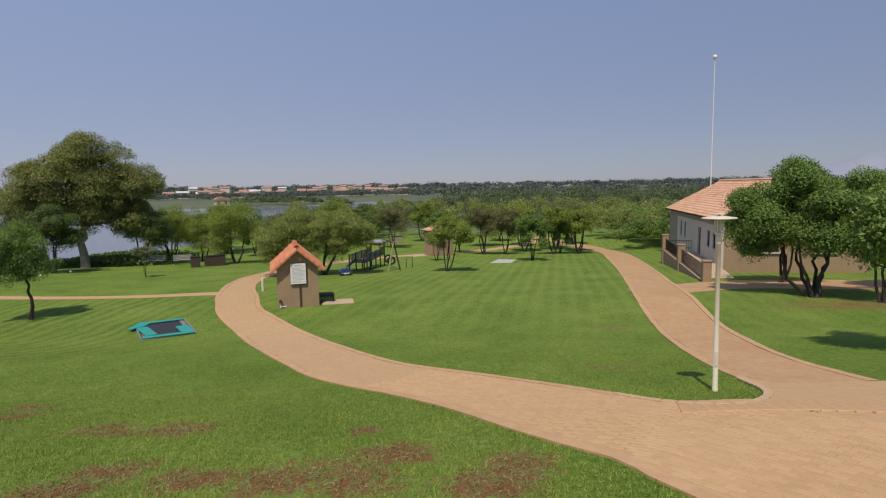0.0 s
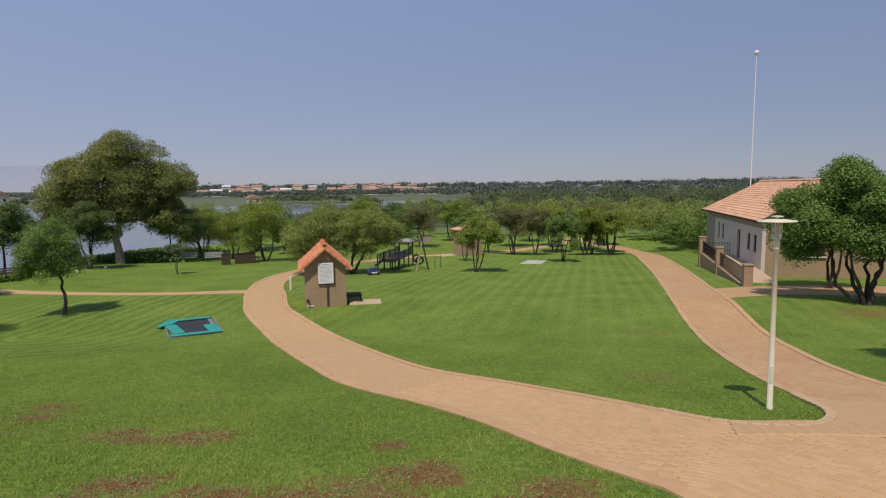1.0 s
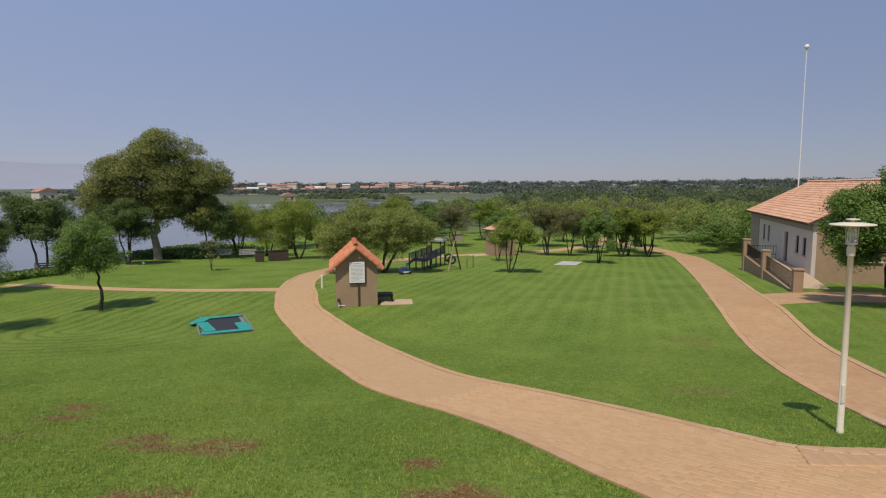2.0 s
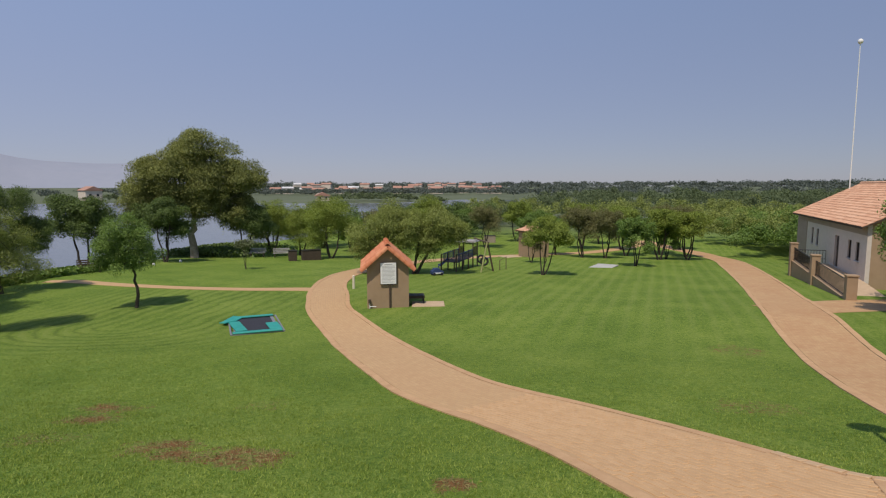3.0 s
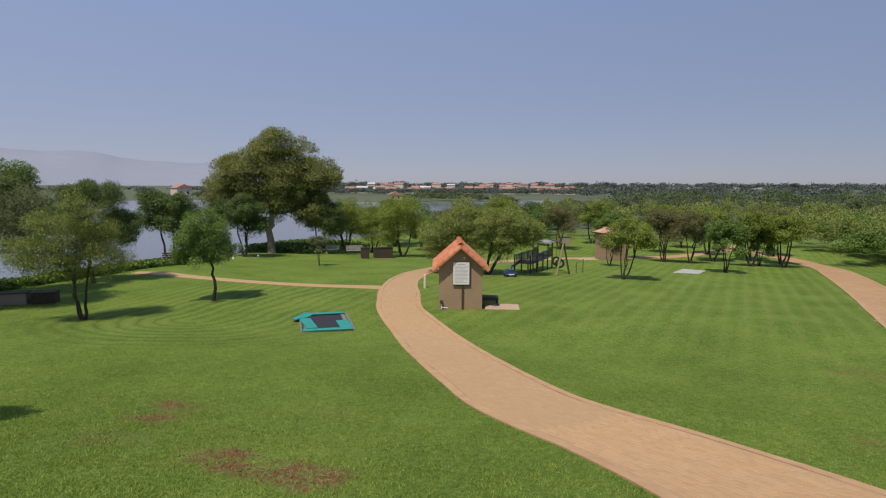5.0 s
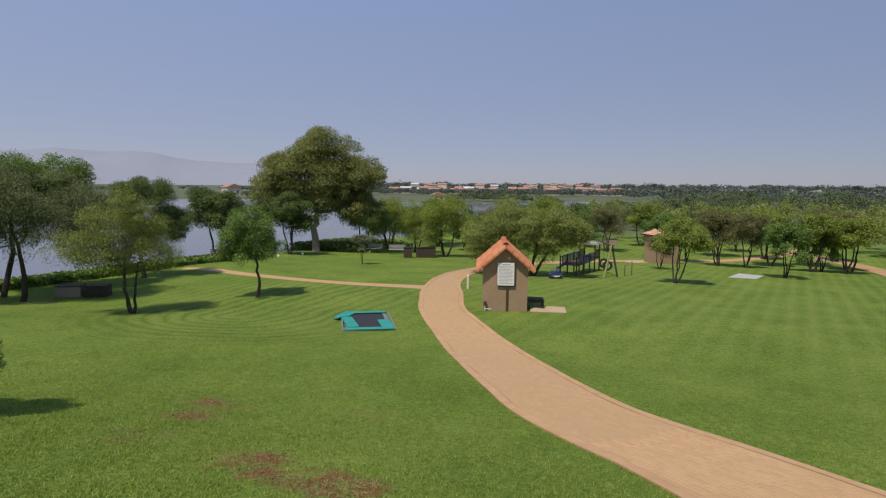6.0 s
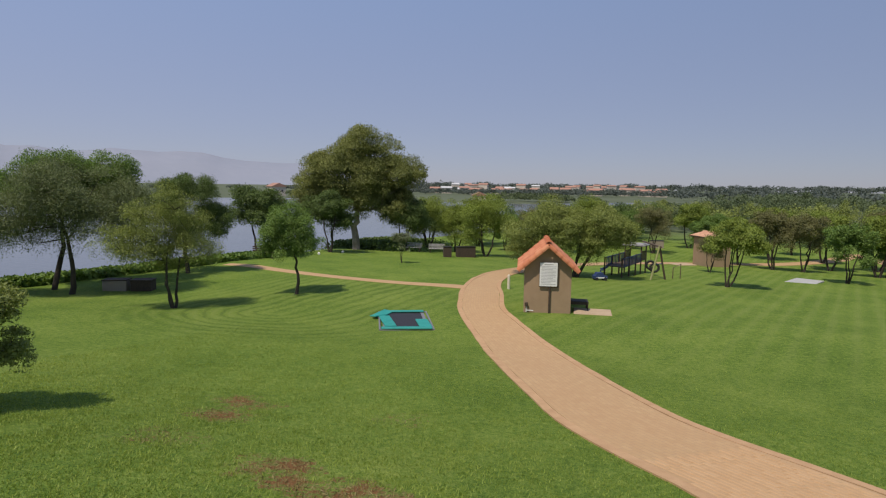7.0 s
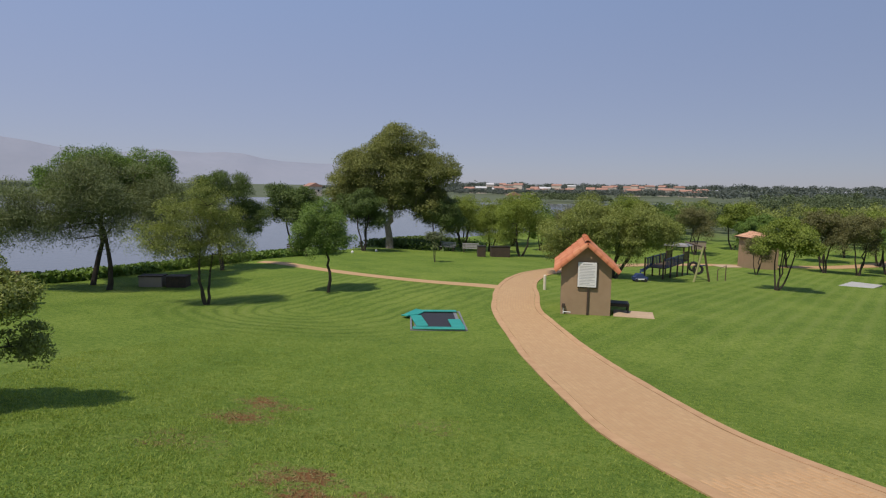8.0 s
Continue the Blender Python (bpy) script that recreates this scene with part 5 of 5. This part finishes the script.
def wall_with_holes(x0, x1, z0, z1, y0, y1, holes):
    """A wall along local x, thick from y0 to y1, with openings (x0, x1, z0, z1)."""
    bm = bmesh.new()
    xs = sorted({x0, x1, *[h[0] for h in holes], *[h[1] for h in holes]})
    zs = sorted({z0, z1, *[h[2] for h in holes], *[h[3] for h in holes]})
    for a, b_ in zip(xs, xs[1:]):
        for c, d in zip(zs, zs[1:]):
            cx, cz = (a + b_) / 2, (c + d) / 2
            if not any(h[0] < cx < h[1] and h[2] < cz < h[3] for h in holes):
                box(bm, cx, (y0 + y1) / 2, cz, b_ - a, y1 - y0, d - c)
    bmesh.ops.remove_doubles(bm, verts=bm.verts, dist=0.001)
    return bm


DOORX = 11.6
wins = [(4.9, 5.5, 1.0, 2.25), (6.5, 7.1, 1.0, 2.25), (14.6, 15.3, 0.95, 2.1), (16.2, 16.9, 0.95, 2.1)]
part("wall", wall_with_holes(0, HL, -2.2, HEAVE, 0, 0.22, wins + [(DOORX, DOORX + 1.0, 0, 2.15)]), PLASTER_PALE, house)
gab = HEAVE + 2.35
# end walls: tan plaster, darker than the front also to paint in tree shade
for x, holes in ((0.0, ()), (HL, ((2.2, 3.6, 0.9, 2.1), (5.6, 7.0, 0.9, 2.1)))):
    bm = wall_with_holes(0.22, HD_ - 0.22, -2.2, HEAVE, -0.22 if x else 0, 0 if x else 0.22, holes)
    bmesh.ops.transform(bm, matrix=Matrix.Translation((x, 0, 0)) @ Matrix(((0, 1, 0, 0), (1, 0, 0, 0), (0, 0, 1, 0), (0, 0, 0, 1))), verts=bm.verts)
    part("wall", bm, PLASTER, house)
    bm = bmesh.new()
    prism(bm, [(0.0, HEAVE), (HD_, HEAVE), (HD_ / 2, gab)], 0.0, 0.22)
    bmesh.ops.transform(bm, matrix=Matrix.Translation((x - (0.22 if x else 0), 0, 0)) @ Matrix(((0, 1, 0, 0), (1, 0, 0, 0), (0, 0, 1, 0), (0, 0, 0, 1))), verts=bm.verts)
    part("gable", bm, PLASTER, house)
    for h in holes:
        win = part("window", boxes((x - 0.11, (h[0] + h[1]) / 2, (h[2] + h[3]) / 2, 0.03, h[1] - h[0], h[3] - h[2])), DARK, house, "dark window pane")
        part("frame", boxes((x - 0.08, h[0] + 0.03, (h[2] + h[3]) / 2, 0.06, 0.06, h[3] - h[2]), (x - 0.08, h[1] - 0.03, (h[2] + h[3]) / 2, 0.06, 0.06, h[3] - h[2]),
                            (x - 0.08, (h[0] + h[1]) / 2, h[3] - 0.03, 0.06, h[1] - h[0], 0.06), (x - 0.08, (h[0] + h[1]) / 2, h[2] + 0.03, 0.06, h[1] - h[0], 0.06)), WOOD_DARK, win)
        part("sill", boxes((x + 0.05, (h[0] + h[1]) / 2, h[2] - 0.04, 0.14, h[1] - h[0] + 0.2, 0.07)), PLASTER_PALE, win)
part("wall", wall_with_holes(0, HL, -2.2, HEAVE, HD_ - 0.22, HD_, ()), PLASTER, house)
for x0, x1, z0, z1 in wins:
    win = part("window", boxes(((x0 + x1) / 2, 0.14, (z0 + z1) / 2, x1 - x0, 0.03, z1 - z0)), DARK, house, "tall narrow dark window")
    part("frame", boxes((x0 + 0.025, 0.10, (z0 + z1) / 2, 0.05, 0.05, z1 - z0), (x1 - 0.025, 0.10, (z0 + z1) / 2, 0.05, 0.05, z1 - z0), ((x0 + x1) / 2, 0.10, z1 - 0.025, x1 - x0, 0.05, 0.05),
                        ((x0 + x1) / 2, 0.10, z0 + 0.025, x1 - x0, 0.05, 0.05)), WOOD_DARK, win)
    part("sill", boxes(((x0 + x1) / 2, -0.04, z0 - 0.04, x1 - x0 + 0.14, 0.12, 0.06)), PLASTER_PALE, win)
dr = part("door", boxes((DOORX + 0.5, 0.16, 1.07, 0.98, 0.05, 2.13)), WOOD_DARK, house, "dark wooden door in a deep opening")
part("handle", boxes((DOORX + 0.12, 0.12, 1.05, 0.03, 0.05, 0.14)), STEEL, dr)
# the upper band paints the eaves' shadow; the corner piece is real darker plaster
part("plaster_shade_band", boxes((1.6, -0.02, 2.93, 3.2, 0.04, 0.62), (HL / 2 + 1.6, -0.02, 2.93, HL - 3.2, 0.036, 0.62)), PLASTER_GREY, house, "grey-brown band painted as shade under the eaves")
part("plaster_shade_band", boxes((1.7, -0.02, 0.2, 3.4, 0.04, 4.8)), PLASTER_GREY, house, "grey-brown plaster at the corner")
pitch = math.atan2(gab - HEAVE, HD_ / 2)
bm = bmesh.new()
ov = 0.42
ez = HEAVE - ov * math.tan(pitch)
prism(bm, [(-ov, ez), (HD_ / 2, gab), (HD_ + ov, ez), (HD_ + ov, ez + 0.09), (HD_ / 2, gab + 0.10), (-ov, ez + 0.09)], -0.4, HL + 0.4)
bmesh.ops.transform(bm, matrix=Matrix(((0, 1, 0, 0), (1, 0, 0, 0), (0, 0, 1, 0), (0, 0, 0, 1))), verts=bm.verts)
roof = part("roof", bm, WOOD_DARK, house, "dark eaves under faded orange tiles")
slope = math.hypot(HD_ / 2 + ov, gab + 0.09 - ez)
RN, CN = 17, 56
tl, tw = slope / RN, (HL + 0.8) / CN
htm = tile_mesh("roof_tile", tw * 0.985, tl * 1.15, TILE_FADED, 0.035, 0.03)
one = bmesh.new()
near_tiles = 0
rest = []
for r in range(RN):
    for c in range(CN):
        d = r * tl
        m = Matrix.Translation((-0.4 + tw * (c + 0.5), -ov + d * math.cos(pitch), ez + 0.115 + d * math.sin(pitch) + random.uniform(-0.006, 0.006))) @ Matrix.Rotation(pitch, 4, 'X')
        if r < 8 and near_tiles < 290 and c > 20:
            lay(roof, htm, m, "roof_tile")
            near_tiles += 1
        else:
            rest.append(m)
for r in range(RN):
    for c in range(CN):
        d = r * tl
        rest.append(Matrix.Translation((-0.4 + tw * (c + 0.5), HD_ + ov - d * math.cos(pitch), ez + 0.115 + d * math.sin(pitch))) @ Matrix.Rotation(math.pi, 4, 'Z') @ Matrix.Rotation(pitch, 4, 'X'))
tv = np.array([v.co[:] for v in htm.vertices])
tf = [tuple(p.vertices) for p in htm.polygons]
allv, allf = [], []
for m in rest:
    R = np.array(m.to_3x3())
    base = len(allv)
    allv += (tv @ R.T + np.array(m.translation)).tolist()
    allf += [tuple(base + i for i in f) for f in tf]
ob = new("roof_tiles", mesh_from("roof_tiles", allv, allf, TILE_FADED))
ob.parent = roof
ob["kind"] = "stuff"
rdg = tile_mesh("ridge_tile", 0.30, 0.42, TILE_FADED, 0.09)
for k in range(int((HL + 0.8) / 0.38)):
    lay(roof, rdg, Matrix.Translation((-0.4 + 0.38 * k, HD_ / 2, gab + 0.15)) @ Matrix.Rotation(-math.pi / 2, 4, 'Z'), "ridge_tile")

# terrace, plinth wall, piers and rails along the house's road side
ter = thing("terrace", "raised paved terrace with a tan plinth wall and piers", "terrace", (HX, HY, FLOOR), HR)
TW = -2.1                                         # the plinth's outer face, in the house's frame
bm = bmesh.new()
prism(bm, [(10.45, -3.0), (25.0, -3.0), (25.0, -0.52), (18.2, -0.06), (10.45, 0.0)], TW + 0.005, -0.005)
part("floor_slab", bm, SANDSTONE, ter, "tan paved terrace floor")
P0, P1 = 10.4, 24.4
bm = bmesh.new()
prism(bm, [(P0, -3.2), (P1, -3.2), (P1, -0.25), (P0, 0.14)], TW - 0.24, TW)
part("plinth_wall", bm, PLASTER, ter)
bm = bmesh.new()
prism(bm, [(P0 - 0.02, 0.145), (P1, -0.245), (P1, -0.18), (P0 - 0.02, 0.21)], TW - 0.28, TW + 0.04)
part("coping", bm, PLASTER, ter, "tan coping along the plinth")
for k, (x, zt) in enumerate(((10.6, 1.38), (16.9, 1.22), (24.2, 1.02))):
    part("pier", boxes((x, TW - 0.12, -0.8, 0.5, 0.46, 2 * (zt + 0.8)), bev=0.01), PLASTER, ter)
    part("pier_cap", boxes((x, TW - 0.12, zt + 0.04, 0.58, 0.54, 0.08), bev=0.012), PLASTER, ter)
for x0, x1 in ((10.86, 16.64), (17.16, 23.94)):
    z0 = 0.21 - (x0 - P0) * 0.03
    z1 = 0.21 - (x1 - P0) * 0.03
    rail = thing("railing", "dark brown metal railing between terrace piers", "railing", (HX, HY, FLOOR), HR, "terrace railings")
    for dz in (0.10, 0.92):
        bm = bmesh.new()
        tube(bm, [(x0, TW - 0.12, z0 + dz), (x1, TW - 0.12, z1 + dz)], [0.03, 0.03], 6)
        part("rail", bm, METAL_DARK, rail)
    n = int((x1 - x0) / 0.17)
    for k in range(1, n):
        x = x0 + (x1 - x0) * k / n
        z = z0 + (z1 - z0) * k / n
        part("baluster", boxes((x, TW - 0.12, z + 0.51, 0.026, 0.026, 0.82)), METAL_DARK, rail)
gate = thing("railing", "low dark metal rail across the terrace end", "railing", (HX, HY, FLOOR), HR, "terrace railings")
for dz in (0.35, 0.95):
    part("rail", boxes((10.6, TW / 2 - 0.1, dz, 0.04, 1.8, 0.04)), METAL_DARK, gate)
for k in range(10):
    part("baluster", boxes((10.6, -0.25 - 0.18 * k, 0.5, 0.025, 0.025, 0.95)), METAL_DARK, gate)

# ---------------- grass and bricks close to the camera ----------------
def inside_way(x, y, rows, grow=0.0):
    c = catmull(rows, 0.4)
    hit = np.zeros(len(x), bool)
    for px, py, w in c:
        hit |= (x - px) ** 2 + (y - py) ** 2 < (w / 2 + grow) ** 2
    return hit


rg = np.random.default_rng(404)
n = 340000
bx, by = rg.uniform(-13.5, 10, n), 2.2 + 24 * rg.beta(1.0, 3.0, n)
keep = ~inside_way(bx, by, WAY_MAIN, -0.03) & ~inside_way(bx, by, WAY_ROAD, -0.03) & (np.abs(bx) < 4.5 + by * 0.9)
keep &= (by > np.interp(bx, [5.5, 5.9, 6.3, 6.75, 7.25, 7.8, 8.15], [8.4, 7.6, 7.2, 6.98, 7.05, 7.6, 8.4]) + 0.04) | (bx < 5.5) & ~((np.abs(bx - TX) < 2.2) & (np.abs(by - TY) < 2.2))
bx, by = bx[keep], by[keep]
bare = np.zeros(len(bx))
for px, py, rx, ry, amount in WORN:
    bare = np.maximum(bare, amount * np.clip(1.1 - 0.5 * (((bx - px) / rx) ** 2 + ((by - py) / ry) ** 2), 0, 1))
keep = bare < rg.uniform(0.25, 1.0, len(bx))
dryx, dryy = bx[~keep], by[~keep]
bx, by = bx[keep], by[keep]
tuft = np.array([noise.noise(Vector((float(a) * 1.7, float(b_) * 1.7, 0.0))) for a, b_ in zip(bx, by)])
keep = tuft > rg.uniform(-0.75, 0.35, len(bx))
bx, by = bx[keep], by[keep]
hh = rg.uniform(0.016, 0.042, len(bx)) * np.clip(1.25 - by / 30, 0.5, 1)
c = np.stack([bx, by, ground_z(bx, by)], 1)
lean_ = rg.normal(0, 0.5, (len(bx), 2))
ang_ = rg.uniform(0, np.pi, len(bx))
wv_ = np.stack([np.cos(ang_), np.sin(ang_), 0 * ang_], 1) * 0.007
up_ = np.stack([lean_[:, 0] * hh, lean_[:, 1] * hh, hh], 1)
bl = np.stack([c - wv_, c + wv_, c + up_ * 0.6 + wv_ * 0.7, c + up_], 1)
BLADE = foliage("grass_blade", (0.150, 0.235, 0.036), (0.400, 0.480, 0.105), 0.4)
gr = new("grass", quads_mesh("grass", bl, BLADE))
dc = np.stack([dryx, dryy, ground_z(dryx, dryy) + 0.012], 1)[::2]
DRY = foliage("dry_grass", (0.15, 0.125, 0.045), (0.36, 0.29, 0.12), 0.2)
dg = new("dry_grass", quads_mesh("dry_grass", leaves(rg, dc, 0.07, 0.16, -0.2, 1.0), DRY))
tagged(dg, "loose dry straw-coloured blades on the worn patches", "grass", kind="stuff")
tagged(gr, "short uneven blades of green grass on the lawn", "grass", kind="stuff")

BRICK = tile_material("paver_brick", (0.44, 0.265, 0.130), (0.52, 0.325, 0.165), (0.58, 0.375, 0.200), 0.25)
cm = catmull(WAY_MAIN, 0.05)
tm_ = np.gradient(cm[:, :2], axis=0)
tm_ /= np.linalg.norm(tm_, axis=1, keepdims=True)
sm = np.r_[0, np.cumsum(np.linalg.norm(np.diff(cm[:, :2], axis=0), axis=1))]
path_ob = bpy.data.objects["path"]
bm = bmesh.new()
box(bm, 0, 0, 0, 0.208, 0.100, 0.03, 0.006)
brick_me = bpy.data.meshes.new("brick")
bm.to_mesh(brick_me)
bm.free()
brick_me.materials.append(BRICK)
bv = np.array([v.co[:] for v in brick_me.vertices])
bf = [tuple(p.vertices) for p in brick_me.polygons]
rv, rf, made = [], [], 0
for row in range(-19, 20):
    d = row * 0.112
    sx = 4.0 + (0.11 if row % 2 else 0.0)
    while sx < 18.5:
        i = int(np.searchsorted(sm, sx))
        if abs(d) < cm[i, 2] / 2 - 0.28:
            x, y = cm[i, 0] + tm_[i, 1] * d, cm[i, 1] - tm_[i, 0] * d
            m = on_slope(x, y, 0.014 + random.uniform(-0.002, 0.0035), math.degrees(math.atan2(tm_[i, 1], tm_[i, 0])) + random.uniform(-1.2, 1.2))
            if 7.0 < sx < 9.6 and made < 300:
                lay(path_ob, brick_me, m, "brick")
                made += 1
            else:
                base = len(rv)
                rv += (bv @ np.array(m.to_3x3()).T + np.array(m.translation)).tolist()
                rf += [tuple(base + q for q in f) for f in bf]
        sx += 0.22
ob = new("bricks", mesh_from("bricks", rv, rf, BRICK))
ob.parent = path_ob
ob["kind"] = "stuff"
